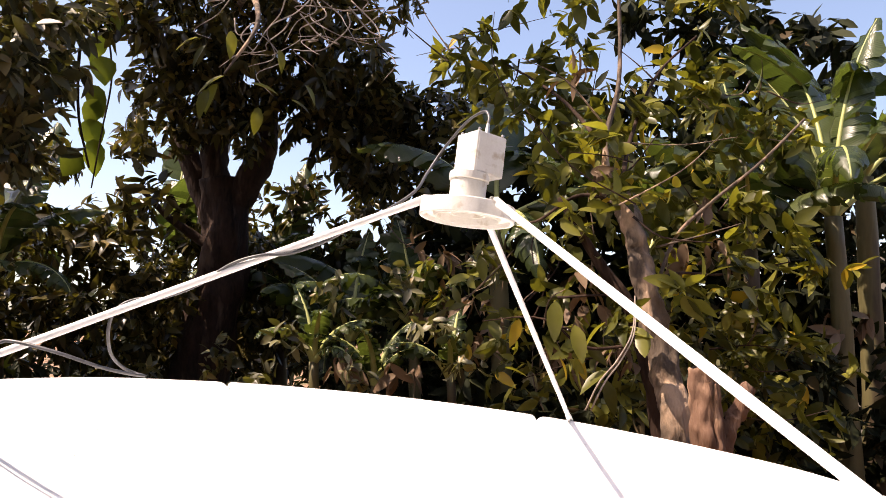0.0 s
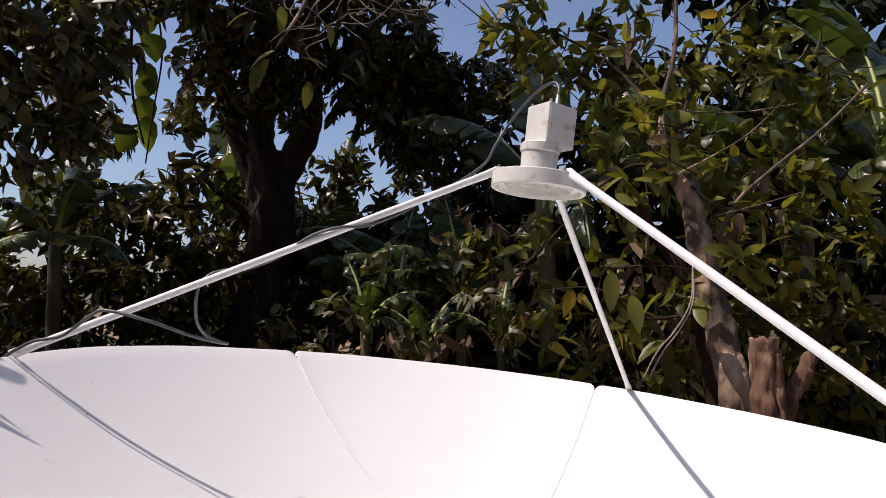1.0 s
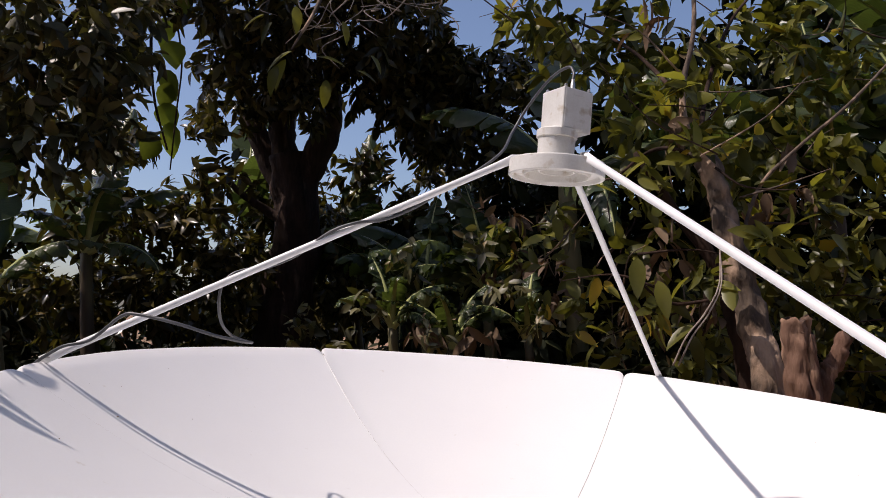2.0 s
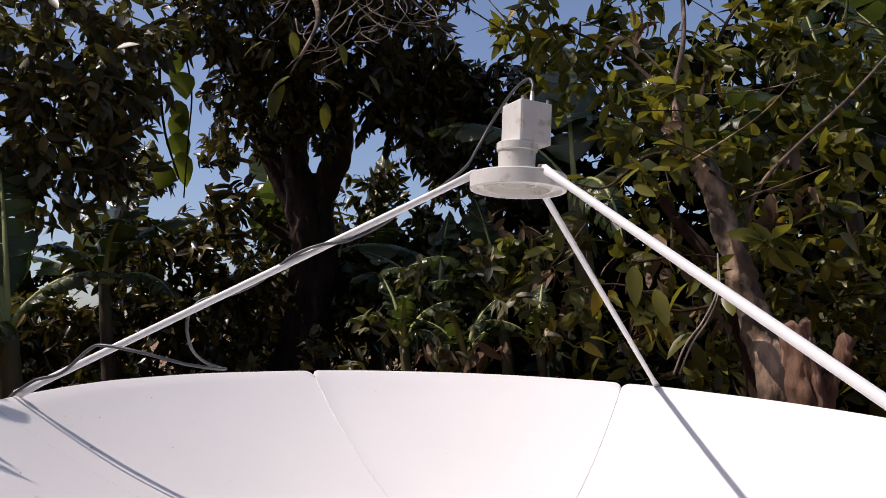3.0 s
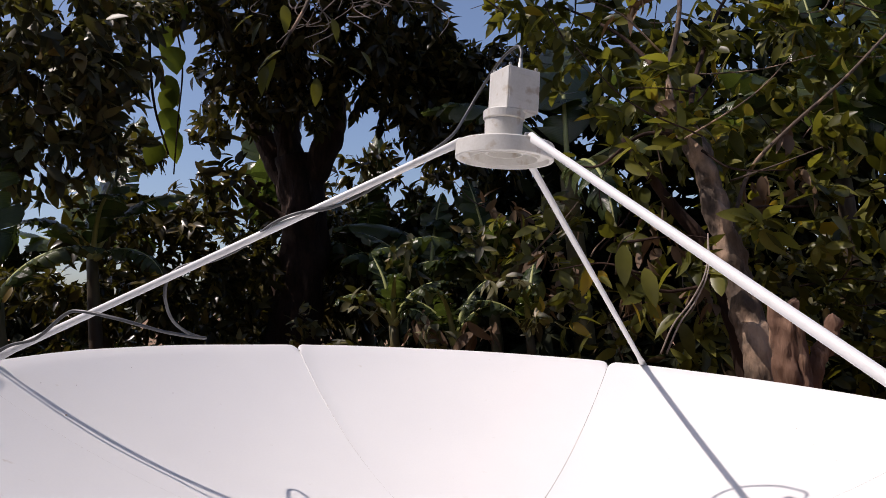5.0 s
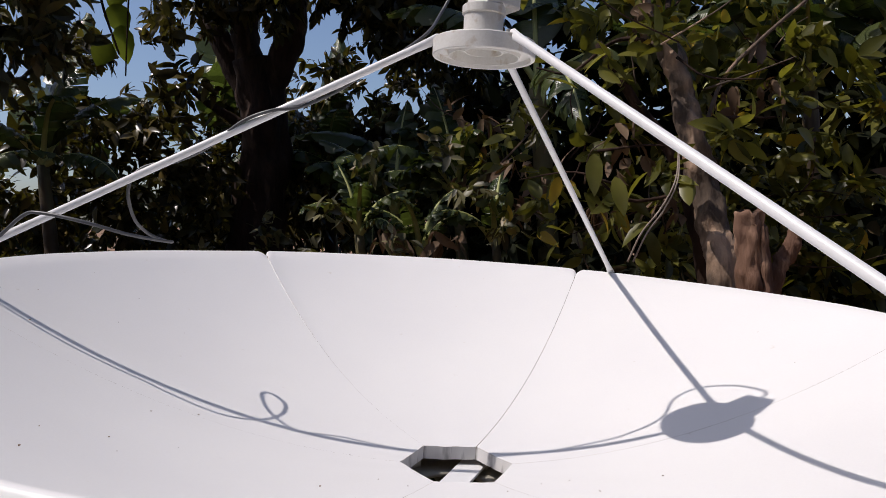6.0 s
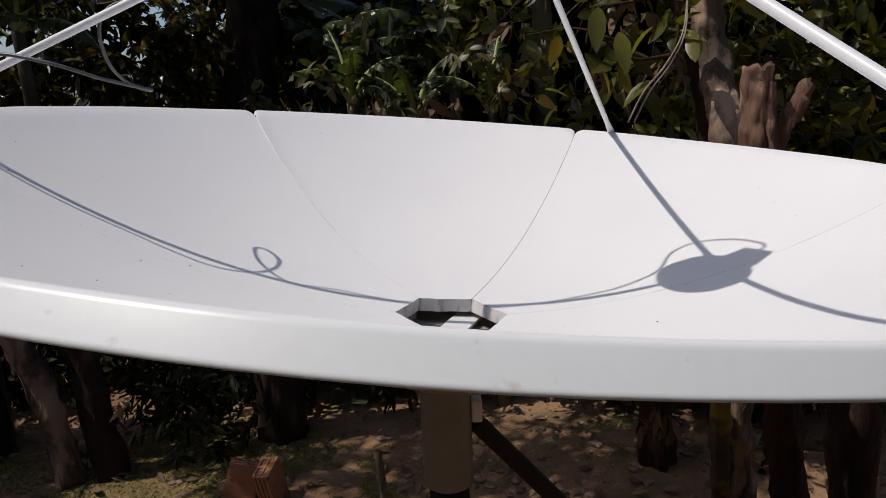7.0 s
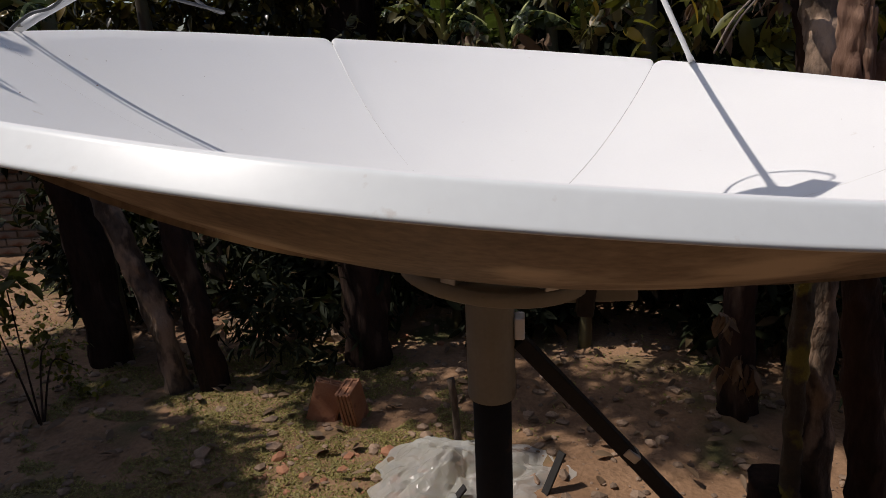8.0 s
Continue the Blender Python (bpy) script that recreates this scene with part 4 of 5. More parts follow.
banana_plant((-2.2, 6.2, -0.05), (-2.15, 6.1, 2.2), 0.10, [(0, 1.7, 0.5, 82, 30, 0.15, 0), (150, 1.5, 0.5, 60, 60, 0.2, 0), (-70, 1.6, 0.5, 45, 80, 0.4, 0), (80, 1.6, 0.5, 40, 90, 0.4, 0), (30, 1.5, 0.5, 60, 70, 0.3, 0)], "banana plant with back-lit yellow-green leaves")
banana_plant((-0.95, 5.6, -0.05), (-0.95, 5.5, 1.75), 0.09, [(20, 1.6, 0.46, 84, 25, 0.15, 0), (-60, 1.3, 0.42, 70, 45, 0.2, 0), (110, 1.3, 0.42, 55, 90, 0.4, 0), (165, 1.2, 0.42, 62, 70, 0.4, 0), (-130, 1.2, 0.42, 55, 110, 0.5, 0)], "tall banana plant with upright leaves")
banana_plant((-0.42, 5.1, -0.05), (-0.45, 5.0, 1.45), 0.08, [(150, 1.3, 0.44, 66, 85, 0.5, 0), (-150, 1.2, 0.42, 60, 95, 0.5, 0), (90, 1.4, 0.42, 60, 80, 0.4, 0), (-80, 1.3, 0.42, 62, 70, 0.4, 0), (10, 1.3, 0.42, 80, 30, 0.2, 0), (180, 1.0, 0.38, 20, 90, 0.6, 0)], "banana plant with drooping torn leaves")
banana_plant((0.10, 4.8, -0.05), (0.06, 4.7, 1.55), 0.085, [(-165, 1.3, 0.44, 62, 90, 0.5, 0), (-100, 1.4, 0.44, 60, 80, 0.4, 0), (100, 1.3, 0.42, 50, 90, 0.4, 0), (150, 1.1, 0.40, 40, 100, 0.5, 0), (20, 1.4, 0.42, 80, 35, 0.2, 0)], "banana plant among dark undergrowth")
banana_plant((0.9, 5.4, -0.05), (0.85, 5.3, 1.8), 0.10, [(-160, 1.5, 0.5, 50, 100, 0.5, 0), (-90, 1.7, 0.52, 40, 90, 0.4, 0), (90, 1.6, 0.5, 50, 90, 0.4, 0), (20, 1.6, 0.5, 80, 35, 0.2, 0)], "banana plant half hidden by other leaves")
banana_plant((2.63, 2.6, 0), (2.63, 2.6, 2.30), 0.080, [(-75, 1.3, 0.34, 40, 70, 0.5, 0), (-100, 1.2, 0.36, 62, 95, 0.7, 0), (-40, 1.4, 0.36, 80, 45, 0.4, 0), (20, 1.5, 0.36, 76, 50, 0.3, 0), (80, 1.4, 0.36, 84, 30, 0.4, 0), (-150, 1.1, 0.32, 50, 120, 0.6, 0), (150, 1.2, 0.34, 70, 70, 0.4, 0), (100, 1.2, 0.34, 45, 70, 0.6, 0)], "banana plant with pale stalks and torn leaves")
banana_plant((3.3, 3.3, 0), (3.3, 3.2, 2.7), 0.10, [(-100, 1.4, 0.40, 62, 60, 0.5, 0), (-60, 1.5, 0.42, 75, 40, 0.4, 0), (-140, 1.3, 0.40, 60, 90, 0.5, 0), (20, 1.4, 0.40, 70, 50, 0.4, 0), (100, 1.4, 0.40, 50, 80, 0.5, 0), (180, 1.1, 0.38, 50, 110, 0.5, 0)], "large banana plant behind another")
banana_plant((2.15, 2.75, 0), (2.15, 2.7, 2.10), 0.075, [(-88, 1.0, 0.40, 74, 70, 0.5, 0), (60, 1.2, 0.36, 78, 45, 0.4, 0), (-150, 0.9, 0.36, 66, 100, 0.5, 0), (150, 1.0, 0.34, 50, 95, 0.6, 0), (0, 1.4, 0.38, 84, 20, 0.3, 0), (-30, 1.2, 0.36, 70, 60, 0.4, 0)], "banana plant with glossy green leaves")
banana_plant((1.75, 3.4, -0.05), (1.75, 3.3, 2.1), 0.09, [(-120, 1.4, 0.46, 70, 90, 0.3, 0), (-80, 1.6, 0.5, 60, 80, 0.3, 0), (-30, 1.6, 0.5, 78, 40, 0.2, 0), (60, 1.5, 0.45, 60, 80, 0.4, 0), (150, 1.3, 0.45, 50, 110, 0.6, 0)], "banana plant shaded by the broad-leaved tree")
banana_plant((0.75, 3.3, -0.05), (0.70, 3.25, 2.30), 0.09, [(-75, 1.2, 0.42, 60, 80, 0.5, 0), (100, 1.5, 0.46, 30, 60, 0.5, 0), (10, 1.5, 0.45, 75, 40, 0.2, 0), (175, 1.1, 0.4, 10, 90, 0.8, 0)], "banana plant with dark broad leaves")
banana_plant((-3.3, 5.2, -0.05), (-3.3, 5.1, 1.9), 0.10, [(60, 1.7, 0.5, 60, 70, 0.3, 0), (120, 1.5, 0.5, 45, 90, 0.5, 0), (-40, 1.6, 0.5, 70, 60, 0.3, 0), (-100, 1.6, 0.5, 45, 90, 0.4, 0), (10, 1.8, 0.5, 80, 30, 0.2, 0)], "banana plant with torn grey-green leaves")

banana_plant((-0.22, 3.75, -0.05), (-0.25, 3.7, 1.5), 0.06, [(-150, 0.85, 0.27, 66, 100, 0.5, 0), (150, 0.8, 0.26, 60, 90, 0.4, 0), (-80, 0.8, 0.26, 70, 60, 0.4, 0), (20, 0.9, 0.28, 80, 30, 0.2, 0), (90, 0.75, 0.24, 55, 110, 0.5, 0)], "young banana plant with sunlit torn leaves")
banana_plant((0.20, 3.55, -0.05), (0.18, 3.5, 1.62), 0.06, [(170, 0.8, 0.26, 64, 90, 0.5, 0), (-120, 0.85, 0.27, 58, 100, 0.5, 0), (100, 0.7, 0.25, 62, 90, 0.5, 0), (-30, 0.8, 0.27, 82, 25, 0.2, 0), (-90, 0.75, 0.26, 40, 90, 0.6, 0)], "young banana plant with sunlit drooping leaves")

# ---- undergrowth ----
def scatter(n, box, rng, length, width, top, droop=0.5):
    x0, x1, y0, y1 = box
    c = []
    while len(c) < n:
        x, y = rng.uniform(x0, x1), rng.uniform(y0, y1)
        z = GROUND + rng.uniform(0.1, 1) * (top - GROUND) * (0.75 + 0.45 * noise.noise(Vector((x * 0.8, y * 0.8, 2))))
        c.append((x, y, z, rng.uniform(0.2, 0.4)))
    return sprays(c, 200, rng, length, width, 7, droop, shape=PLAIN)


RIGHT_BACK = [
    (2.8, 4.0, 4.0, 0.40), (3.5, 4.0, 3.9, 0.45), (2.2, 4.0, 4.2, 0.35),
    (2.9, 3.9, 2.3, 0.5), (3.3, 3.8, 1.6, 0.6), (2.5, 4.0, 2.8, 0.4), (3.7, 3.9, 2.8, 0.5), (3.0, 4.4, 3.4, 0.4), (3.9, 4.0, 2.0, 0.6), (2.4, 4.0, 3.5, 0.3),
    (1.02, 3.80, 2.66, 0.43),
    (1.71, 3.80, 2.39, 0.52),
    (2.27, 3.80, 2.14, 0.59),
    (1.72, 4.20, 3.28, 0.43),
    (0.63, 5.00, 2.51, 0.41),
    (0.92, 4.00, 2.07, 0.48),
    (1.72, 4.00, 1.80, 0.54),
    (2.50, 4.00, 1.53, 0.56),
    (0.38, 5.00, 1.81, 0.45),
    (2.14, 3.60, 2.79, 0.35),
    (3.17, 4.00, 1.24, 0.70),
    (1.08, 4.00, 1.47, 0.43),
]

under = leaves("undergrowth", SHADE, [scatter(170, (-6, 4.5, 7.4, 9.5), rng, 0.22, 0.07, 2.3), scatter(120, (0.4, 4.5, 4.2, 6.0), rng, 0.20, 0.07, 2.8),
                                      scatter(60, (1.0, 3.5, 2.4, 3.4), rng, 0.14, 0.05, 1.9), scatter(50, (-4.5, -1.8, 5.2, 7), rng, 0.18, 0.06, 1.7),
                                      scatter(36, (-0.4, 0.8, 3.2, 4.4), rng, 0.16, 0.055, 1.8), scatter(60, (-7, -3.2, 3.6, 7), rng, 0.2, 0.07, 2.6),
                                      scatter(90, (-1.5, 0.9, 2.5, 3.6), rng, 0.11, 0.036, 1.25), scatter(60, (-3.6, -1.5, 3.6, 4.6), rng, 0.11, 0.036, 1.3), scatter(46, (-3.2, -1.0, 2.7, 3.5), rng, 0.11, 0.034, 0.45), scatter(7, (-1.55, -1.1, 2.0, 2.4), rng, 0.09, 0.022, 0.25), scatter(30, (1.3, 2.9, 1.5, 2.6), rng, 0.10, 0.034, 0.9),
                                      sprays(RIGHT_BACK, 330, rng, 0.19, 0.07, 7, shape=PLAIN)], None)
# sprays in the paler leaf colour, set here to pass for sunlit glints
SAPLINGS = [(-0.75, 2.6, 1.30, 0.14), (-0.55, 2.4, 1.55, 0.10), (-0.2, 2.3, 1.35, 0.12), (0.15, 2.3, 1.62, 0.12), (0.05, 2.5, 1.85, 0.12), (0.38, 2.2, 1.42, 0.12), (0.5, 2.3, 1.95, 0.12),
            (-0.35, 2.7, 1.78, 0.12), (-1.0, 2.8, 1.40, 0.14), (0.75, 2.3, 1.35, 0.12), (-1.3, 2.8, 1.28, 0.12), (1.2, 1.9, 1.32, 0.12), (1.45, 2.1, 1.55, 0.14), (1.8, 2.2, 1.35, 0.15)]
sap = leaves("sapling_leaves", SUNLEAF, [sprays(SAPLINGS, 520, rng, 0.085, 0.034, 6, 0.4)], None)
tagged(sap, "small sapling leaves in the undergrowth, coloured paler as sunlit glints", "undergrowth", kind="stuff")
tagged(under, "tangled undergrowth of broad leaves, coloured near-black as if in shade", "undergrowth", kind="stuff")
dry = leaves("dry_leaves", DEADLEAF, [sprays([(0.62, 3.1, 2.05, 0.16), (0.25, 3.1, 2.1, 0.16), (0.08, 2.4, 1.38, 0.10), (0.46, 2.3, 1.70, 0.12), (0.42, 2.2, 1.5, 0.10), (-0.25, 2.5, 1.42, 0.08), (0.9, 2.2, 1.5, 0.12), (0.3, 5.2, 1.2, 0.4), (-0.1, 6.0, 0.9, 0.4), (2.7, 2.55, 1.7, 0.18), (0.32, 3.3, 1.75, 0.2)], 160, rng, 0.13, 0.045, 6, 1.2)], None)
hang_ = leaves("hanging_leaves", DEADLEAF, [sprays([(0.90, 1.62, 0.02, 0.07), (0.86, 1.62, 0.22, 0.06), (0.98, 1.62, -0.06, 0.06)], 900, rng, 0.095, 0.026, 5, 1.6)], None)
tagged(hang_, "withered leaves hanging on a dark trunk", "dry leaves", kind="stuff")
tagged(dry, "dry brown leaves hanging in the undergrowth", "dry leaves", kind="stuff")

# neighbouring tree whose leaves shade the rim of the dish and the ground
side = thing("neighbouring_tree", Matrix(), "leafy tree whose branches shade the dish rim", "tree")
wood("trunk", [(-3.95, -0.2, GROUND - 0.1), (-3.85, -0.1, 1.5), (-3.7, 0.0, 2.6), (-3.5, 0.2, 3.4)], 0.12, 0.06, BARK, side, 14)
wood("limb", [(-3.7, 0.0, 2.6), (-3.0, -0.1, 3.05), (-2.5, -0.2, 3.05), (-1.9, -0.4, 2.75), (-1.5, -0.4, 2.4), (-1.28, -0.36, 2.18)], 0.022, 0.004, BARK, side, 10)
leaves("crown", MANGO, [sprays([(-1.38, -0.16, 2.17, 0.03), (-1.31, -0.36, 2.13, 0.04), (-1.23, -0.50, 2.07, 0.035), (-1.37, -0.30, 2.17, 0.045)], 2600, np.random.default_rng(12), 0.095, 0.030, 8, 0.4, shape=PLAIN),
                        sprays([(-3.45, 0.3, 3.0, 0.6), (-3.9, 0.75, 3.2, 0.6), (-3.1, 0.25, 2.8, 0.35), (-3.9, -0.2, 3.4, 0.7), (-3.6, 0.1, 2.6, 0.4), (-3.6, 0.72, 3.2, 0.33), (-3.9, 0.95, 3.2, 0.38), (-4.3, 1.15, 3.2, 0.42), (-4.6, 0.8, 3.3, 0.5), (-4.0, 0.6, 3.3, 0.42), (-4.9, 1.2, 3.2, 0.45), (-4.5, 1.7, 3.5, 0.4), (-4.1, 1.9, 3.4, 0.35), (-5.0, 2.0, 3.6, 0.4)], 900, rng, 0.17, 0.05, shape=PLAIN)], side, "dark green leaves", "stuff")

# ---- things under and behind the dish ----
def clay_block(m, label):
    """A hollow clay block on end: plain broad faces, ribbed narrow faces, cells closed by a web below the top."""
    ob = thing("clay_block", m, label, "clay block", "clay blocks")
    L, W, H, w = 0.130, 0.078, 0.195, 0.012
    plates = [((L, w, H), (0, y, H / 2)) for y in (-W / 2 + w / 2, 0, W / 2 - w / 2)]
    plates += [((w, W - 0.002, H - 0.002), (x, 0, H / 2)) for x in (-L / 2 + w / 2, 0, L / 2 - w / 2)]
    plates += [((L - 0.004, W - 0.004, 0.012), (0, 0, H - 0.012))]
    for size, at in plates:
        part("web", block(bmesh.new(), size, Matrix.Translation(at), 0.002), CLAY, ob)
    for sx in (-1, 1):
        for i in range(4):
            bm = bmesh.new()
            block(bm, (0.008, 0.012, H - 0.004), Matrix.Translation((sx * (L / 2 + 0.003), -0.028 + 0.0186 * i, H / 2)), 0.001)
            part("ridge", bm, CLAY, ob)


clay_block(pose(-0.97, 1.66, GROUND - 0.006, -8, 18, 8), "red hollow clay block leaning on another")
clay_block(pose(-0.795, 1.66, GROUND - 0.006, -6, -9, 80), "red ribbed clay block leaning against another")

bm = bmesh.new()
n1, n2 = 80, 40
grid = []
for j in range(n2 + 1):
    row = []
    for i in range(n1):
        a = 2 * math.pi * i / n1
        f = j / n2
        r = f
        h = (1 - f ** 2.0) * (0.075 + 0.035 * math.cos(a - 2.2))
        q = Vector((0.31 * r * math.cos(a), 0.22 * r * math.sin(a), 0))
        ridge = abs(noise.noise(q * 6 + Vector((3, 1, 0)))) * 0.07 + abs(noise.noise(q * 15)) * 0.022 + 0.01 * noise.noise(q * 40)
        edge = 1 + 0.45 * noise.noise(Vector((math.cos(a) * 1.8, math.sin(a) * 1.8, 5))) + 0.08 * noise.noise(Vector((math.cos(a) * 7, math.sin(a) * 7, 5)))
        row.append(bm.verts.new((q.x * edge, q.y * edge, max(0.004, h + ridge * (1 - f * 0.4) - 0.02))))
    grid.append(row)
for a, b in zip(grid[1:], grid[2:]):
    for i in range(n1):
        bm.faces.new((a[i], a[(i + 1) % n1], b[(i + 1) % n1], b[i]))
bm.faces.new(grid[1][::-1])
bag = part("plastic_sheet", bm, POLY, None)
bag.matrix_world = pose(-0.24, 1.16, GROUND + 0.015, 0, 0, 8) @ Matrix.Scale(1.35, 4)
tagged(bag, "crumpled cloudy plastic sheet lying on soil", "plastic sheet")

stick = thing("wooden_stake", pose(-0.285, 1.42, GROUND - 0.05, 2, -2, 0), "thin grey wooden stake in the soil", "stake")
part("shaft", sweep(bmesh.new(), smooth_line([(0, 0, 0), (0.004, 0, 0.18), (-0.004, 0, 0.40)], 5), 0.016, 9, 0.25), PALEBARK, stick, "", True)


def trunk_thing(pts, r0, r1, mat_, label):
    ob = thing("bare_tree", Matrix(), label, "tree", "bare trees")
    t_ = wood("trunk", pts, r0, r1, mat_, ob, 20, 0.5, 10)
    for v in t_.data.vertices:
        v.co += v.normal * (0.007 * noise.noise(v.co * 12) + 0.007 * noise.noise(v.co * 45))


trunk_thing([(-1.83, 1.95, -0.40), (-1.88, 1.94, 0.1), (-2.00, 1.92, 0.55), (-2.20, 1.95, 1.15)], 0.062, 0.050, PALEBARK, "leaning grey trunk with peeling bark")
trunk_thing([(-1.64, 1.98, -0.40), (-1.70, 1.98, 0.2), (-1.80, 2.02, 0.8), (-1.88, 2.05, 1.2)], 0.075, 0.060, BARK, "dark leaning trunk beside another")
trunk_thing([(-3.24, 3.2, -0.40), (-3.23, 3.2, 0.3), (-3.26, 3.2, 1.2)], 0.055, 0.045, PALEBARK, "pale slender trunk behind the dish")
trunk_thing([(-2.38, 2.25, -0.40), (-2.44, 2.28, 0.4), (-2.52, 2.3, 1.2)], 0.115, 0.095, BARK, "dark upright trunk behind the dish")
trunk_thing([(-2.08, 3.1, -0.40), (-2.12, 3.1, 0.3), (-2.18, 3.1, 1.1)], 0.062, 0.055, PALEBARK, "pale brown trunk farther behind the dish")
trunk_thing([(-1.72, 3.3, -0.40), (-1.72, 3.3, 0.3), (-1.75, 3.3, 1.1)], 0.045, 0.04, BARK, "thin dark trunk farther behind the dish")
trunk_thing([(-0.86, 2.30, -0.40), (-0.86, 2.30, 0.2), (-0.84, 2.32, 1.0)], 0.125, 0.110, BARK, "thick dark trunk behind the clay blocks")
trunk_thing([(-0.30, 2.75, -0.40), (-0.30, 2.75, 0.2), (-0.32, 2.78, 1.0)], 0.08, 0.07, BARK, "dark trunk behind the mast")
trunk_thing([(1.48, 1.05, -0.40), (1.42, 1.05, 0.3), (1.36, 1.08, 1.1)], 0.085, 0.070, BARK, "dark trunk beside the stump")
trunk_thing([(0.885, 0.86, -0.40), (0.870, 0.86, 0.1), (0.855, 0.86, 0.54), (0.87, 0.90, 1.1)], 0.030, 0.028, LICHEN, "trunk streaked with yellow lichen")
trunk_thing([(0.98, 1.76, -0.40), (0.95, 1.74, 0.0), (0.93, 1.72, 0.5), (0.95, 1.75, 1.1)], 0.075, 0.062, BARK, "dark trunk hung with dry leaves")

shrub = thing("shrub", Matrix(), "low green leafy shrub beside the tree trunks", "shrub")
for q in ((-2.28, 1.45, 0.42), (-2.42, 1.5, 0.22), (-2.45, 1.85, 0.0), (-2.3, 1.8, -0.12)):
    wood("stem", [(-2.35, 1.55, GROUND - 0.05), ((q[0] - 2.35) / 2, (q[1] + 1.55) / 2, -0.05), q], 0.006, 0.003, BARK, shrub, 6, 0.1, 5)
leaves("foliage", OLIVE, [sprays([(-2.28, 1.45, 0.42, 0.13), (-2.42, 1.5, 0.22, 0.10)], 520, rng, 0.085, 0.036, 6, 0.4), sprays([(-2.45, 1.85, -0.08, 0.17), (-2.3, 1.8, -0.20, 0.12), (-2.55, 1.9, 0.05, 0.10)], 900, rng, 0.035, 0.020, 6, 0.3)], shrub, "small green leaves", "stuff")

pr = random.Random(21)
for ob in [o for o in scene.objects if o.name.startswith("bare_tree")]:
    vs = [v for v in ob.children[0].data.vertices if -0.22 < v.co.z < 0.75 and v.normal.y < -0.2]
    for k in range(4):
        v = pr.choice(vs)
        out, ln_ = v.normal.copy(), pr.uniform(0.10, 0.26)
        pts = [v.co - out * 0.004 + Vector((0, 0, 0.02)), v.co + out * 0.010 - Vector((0, 0, ln_ * 0.4)), v.co + out * pr.uniform(0.015, 0.045) - Vector((pr.uniform(-0.02, 0.02), 0, ln_))]
        ln2 = smooth_line(pts, 4)
        part("bark_strip", sweep(bmesh.new(), ln2, taper(len(ln2), 0.012, 0.004), 6, 0.3, flat=[(q, 0.3) for q in range(len(ln2))]), pr.choice((PALEBARK, BARK, CUTWOOD)), ob, "", True)
    v = pr.choice(vs)
    part("branch_stub", sweep(bmesh.new(), [v.co - v.normal * 0.01, v.co + v.normal * 0.03 + Vector((0, 0, 0.02)), v.co + v.normal * 0.05 + Vector((0, 0, 0.05))], [0.014, 0.011, 0.008], 8, 0.3), BARK, ob, "", True)

for a, b_, lb in (((0.06, 1.08, GROUND - 0.02), (0.15, 1.16, GROUND + 0.17), "black steel bar end sticking up from the soil"), ((-0.32, 0.98, GROUND - 0.02), (-0.22, 1.02, GROUND + 0.10), "short black steel bar beside the plastic sheet")):
    a, b_ = Vector(a), Vector(b_)
    bar = thing("steel_bar", Matrix(), lb, "steel bar")
    part("bar", block(bmesh.new(), (0.034, 0.010, (b_ - a).length), Matrix.Translation((a + b_) / 2) @ (b_ - a).to_track_quat("Z", "Y").to_matrix().to_4x4(), 0.002), BLACK, bar)

post = thing("wooden_post", pose(0.84, 0.94, GROUND - 0.04, 3, 2, 0), "short dark rotten wooden post", "post")
part("post", sweep(bmesh.new(), smooth_line([(0, 0, 0), (0.01, 0, 0.14), (0.0, 0, 0.28)], 6), 0.085, 14, 0.35), BARK, post, "", True)

# limewashed brick wall far behind the trunks
wall = thing("brick_wall", pose(-5.0, 4.4, GROUND, 0, 0, 10), "rough limewashed brick wall behind the trees", "wall", kind="structure")
bm = bmesh.new()
block(bm, (3.6, 0.2, 0.9), Matrix.Translation((0, 0.02, 0.37)), 0)
part("core", bm, MORTAR, wall)
bm = bmesh.new()
block(bm, (0.21, 0.02, 0.062), None, 0.006)
brick = part("brick", bm, OLDBRICK, wall)
brick.location = (-1.68, -0.088, 0.05)
br = random.Random(3)
for j in range(11):
    for i in range(16):
        if (i, j) == (0, 0):
            continue
        x = -1.68 + 0.224 * i + (0.112 if j % 2 else 0)
        if x > 1.7 or len(wall.children) > 298:
            continue
        b = new("brick", brick.data)
        b.parent = wall
        b.location = (x, -0.088 + br.uniform(-0.004, 0.004), 0.05 + 0.0735 * j)

# made-up dark walls behind and beside the camera, added to block sky light
added_plaster = surface("dark plaster of added walls", (0.11, 0.095, 0.08), (0.17, 0.15, 0.12), 1.2, 0.9, 0.3, 30)
bm = bmesh.new()
block(bm, (12.0, 0.2, 4.8), Matrix.Translation((0, -3.6, 2.05)), 0.01)
tagged(part("wall_south", bm, added_plaster), "plain dark wall added to block sky light", "wall", kind="structure")
bm = bmesh.new()
block(bm, (0.2, 12.0, 3.0), Matrix.Translation((6.1, 2.5, 1.15)), 0.01)
tagged(part("wall_east", bm, added_plaster), "plain dark wall added to block sky light", "wall", kind="structure")

bm = bmesh.new()
block(bm, (0.2, 6.4, 4.2), Matrix.Translation((-6.6, -0.4, 1.75)), 0.01)
tagged(part("wall_west", bm, added_plaster), "plain dark wall added to block sky light", "wall", kind="structure")

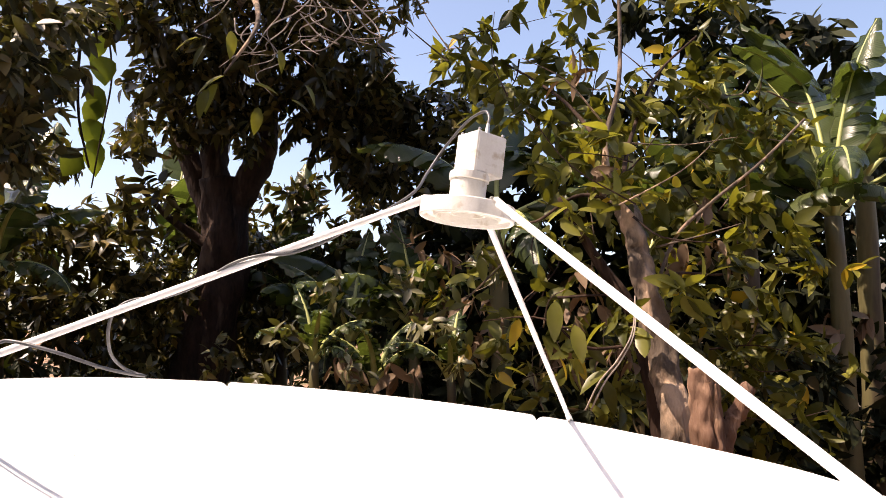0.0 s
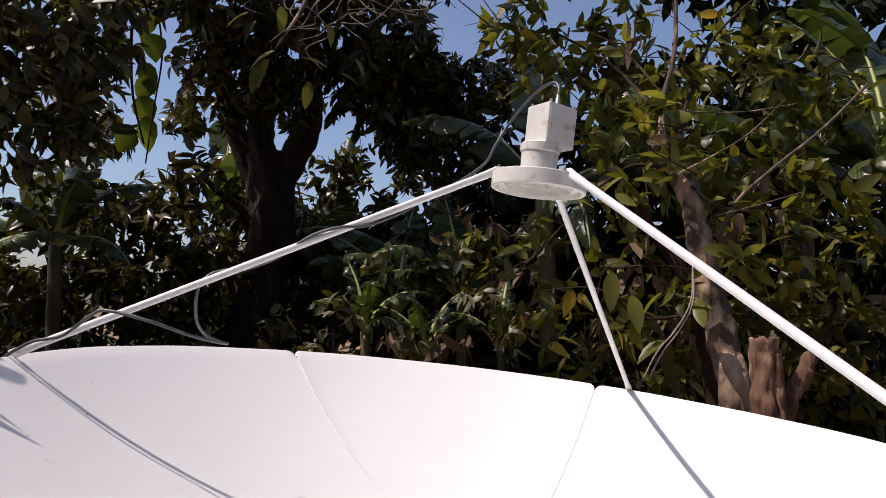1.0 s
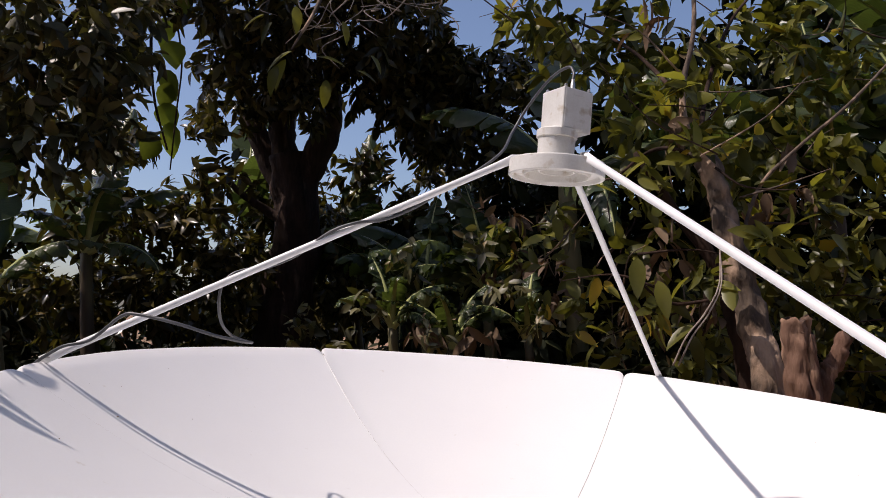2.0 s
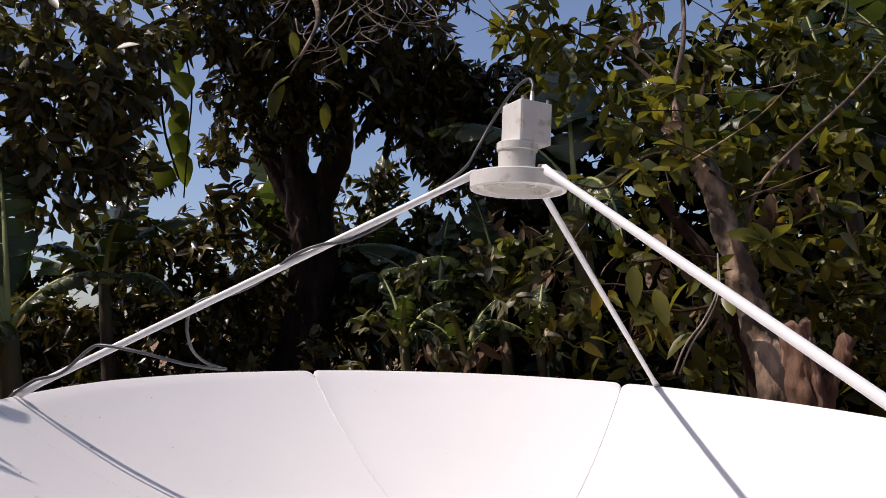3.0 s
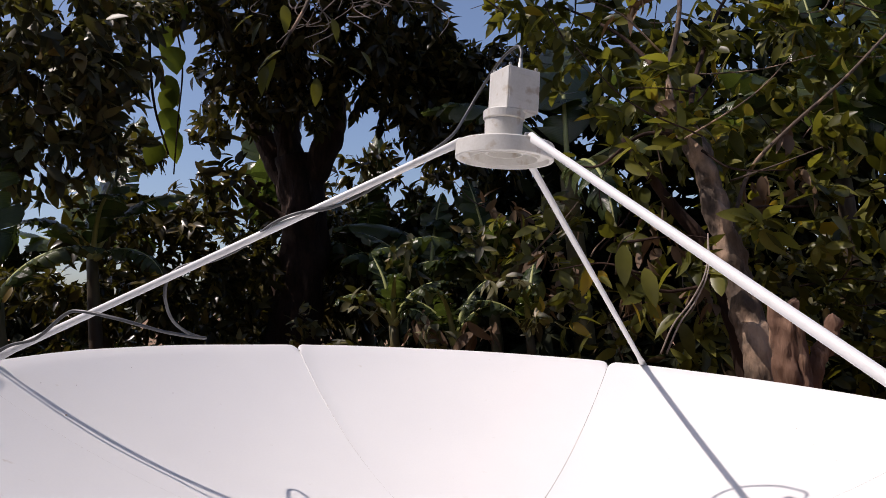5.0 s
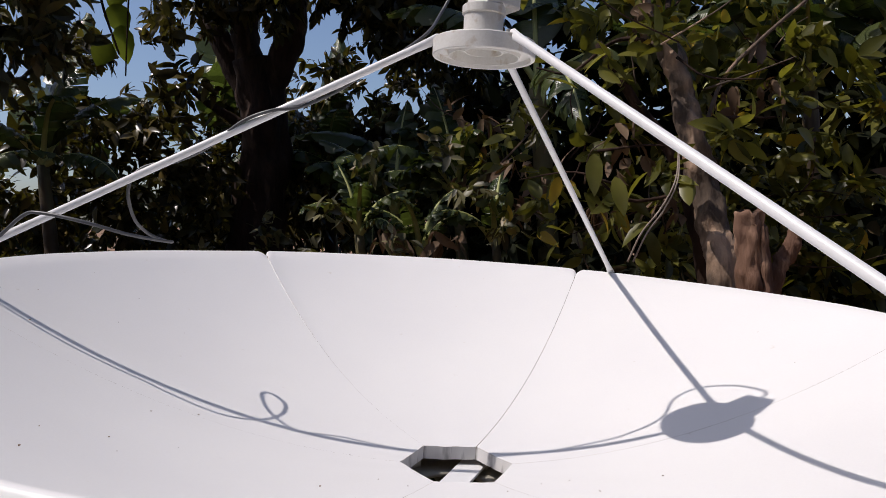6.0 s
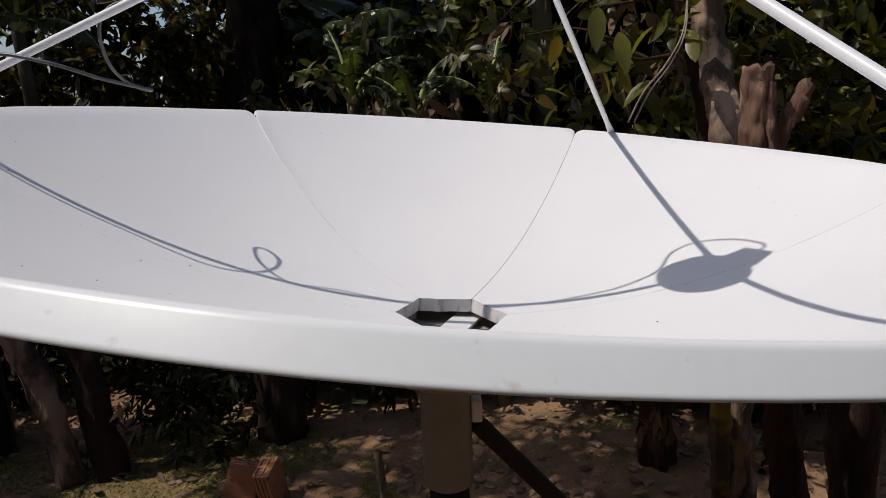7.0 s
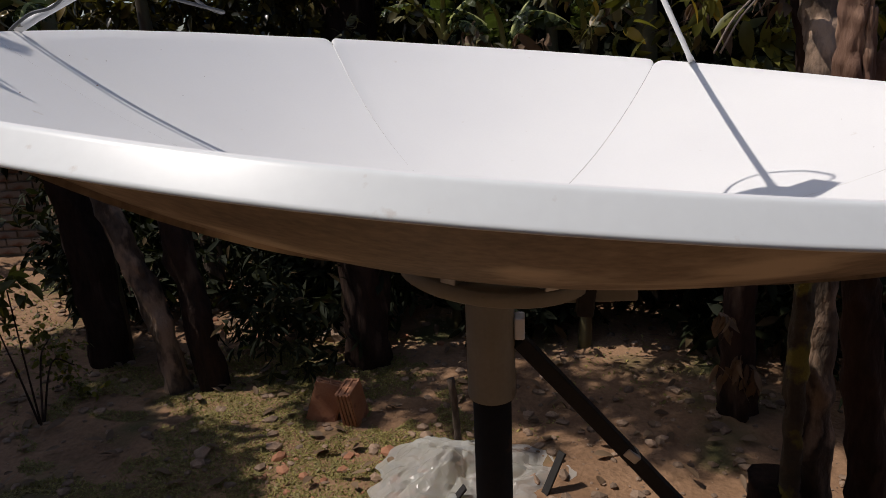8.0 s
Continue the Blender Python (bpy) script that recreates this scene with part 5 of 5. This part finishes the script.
# stones, herbs and litter on the ground
def stones(n, box, r0, r1, rng, floor=GROUND):
    V, F = [], []
    ico = bmesh.new()
    bmesh.ops.create_icosphere(ico, subdivisions=1, radius=1)
    ico.verts.ensure_lookup_table()
    base = np.array([v.co[:] for v in ico.verts])
    faces = np.array([[v.index for v in f.verts] for f in ico.faces])
    ico.free()
    for i in range(n):
        x, y = rng.uniform(box[0], box[1]), rng.uniform(box[2], box[3])
        r = r0 + (r1 - r0) * rng.uniform() ** 4
        s = base * rng.uniform(0.75, 1.2, (len(base), 1)) * r * np.array([1, rng.uniform(0.6, 1), rng.uniform(0.35, 0.7)])
        a = rng.uniform(0, 6.28)
        s = s @ np.array([[math.cos(a), math.sin(a), 0], [-math.sin(a), math.cos(a), 0], [0, 0, 1]])
        z = floor + 0.035 * noise.noise(Vector((x, y, 0)) * 1.3) + 0.018 * noise.noise(Vector((x, y, 3)) * 5)
        V.append(s + [x, y, z + r * 0.12])
        F.append(faces)
    return list(zip(V, F))


crumbs = []
for i in range(40):
    az, r = rng.uniform(60, 300), rng.uniform(0.15, 0.88)
    v, f = stones(1, (0, 0.001, 0, 0.001), 0.0010, 0.0026, rng)[0]
    q = polar(az, r, bowl(r) - 0.022 * min(1, max(0, (0.3 - r * math.cos(radians(az)) / R) / 1.1)) * (r / R) ** 2 + 0.001)
    crumbs.append((v - v.mean(0) + np.array(q), f))
sp = leaves("dirt_specks", STONE, crumbs, None)
sp.matrix_world = DISH
tagged(sp, "small dark specks of dirt lying in the dish", "dirt", kind="stuff")
rub = leaves("rubble", STONE, stones(3600, (-3.8, 2.8, 0.9, 4.6), 0.005, 0.036, rng) + stones(260, (-0.6, 1.3, 1.0, 2.0), 0.007, 0.045, rng) + stones(60, (-1.6, -0.3, 1.1, 1.7), 0.008, 0.05, rng) + stones(140, (-3.4, -0.4, 2.5, 4.2), 0.03, 0.11, rng), None)
rub.data.shade_flat()
shards = leaves("brick_shards", CLAY, stones(46, (-1.15, -0.35, 1.0, 1.4), 0.012, 0.045, rng) + stones(30, (-2.2, -0.4, 2.5, 3.6), 0.03, 0.08, rng), None)
shards.data.shade_flat()
tagged(shards, "broken red clay shards lying on the soil", "rubble", kind="stuff")
tagged(rub, "brown stones and clods strewn on the soil", "rubble", kind="stuff")


def herbs(n, box, rng, size=0.012):
    x, y = rng.uniform(box[0], box[1], n), rng.uniform(box[2], box[3], n)
    keep = np.array([noise.noise(Vector((a * 1.1, b * 1.1, 9))) + 0.35 * noise.noise(Vector((a * 7, b * 7, 2))) > -0.05 for a, b in zip(x, y)])
    x, y = x[keep], y[keep]
    z = GROUND + np.array([0.035 * noise.noise(Vector((a, b, 0)) * 1.3) + 0.018 * noise.noise(Vector((a, b, 3)) * 5) for a, b in zip(x, y)])
    m = len(x)
    d = rng.normal(size=(m, 3)) * [1, 1, 0.25] + [0, 0, 0.45]
    return leaf_mesh(np.stack([x, y, z], 1), d, np.tile([0.0, 0.0, 1.0], (m, 1)) + rng.normal(size=(m, 3)) * 0.3, rng.uniform(size, size * 2.6, m), rng.uniform(size * 0.6, size * 1.3, m), 0.25, PLAIN)


hb = leaves("ground_herbs", MOSS, [herbs(11000, (-4.0, -0.2, 0.6, 4.0), rng), herbs(90000, (-2.4, -0.2, 0.95, 2.35), rng, 0.0065), herbs(2500, (-0.2, 2.4, 1.5, 3.8), rng)], None)
tagged(hb, "low mossy green and yellow herbs on soil", "ground cover", kind="stuff")
lt = leaves("leaf_litter", DEADLEAF, [leaf_mesh(np.stack([rng.uniform(-3, 2.5, 700), rng.uniform(0.8, 4.8, 700), GROUND + rng.uniform(0.015, 0.04, 700)], 1), rng.normal(size=(700, 3)) * [1, 1, 0.15],
                                                np.tile([0.0, 0.0, 1.0], (700, 1)) + rng.normal(size=(700, 3)) * 0.2, rng.uniform(0.04, 0.10, 700), rng.uniform(0.02, 0.04, 700))], None)
tagged(lt, "dry brown leaves fallen on the soil", "leaf litter", kind="stuff")
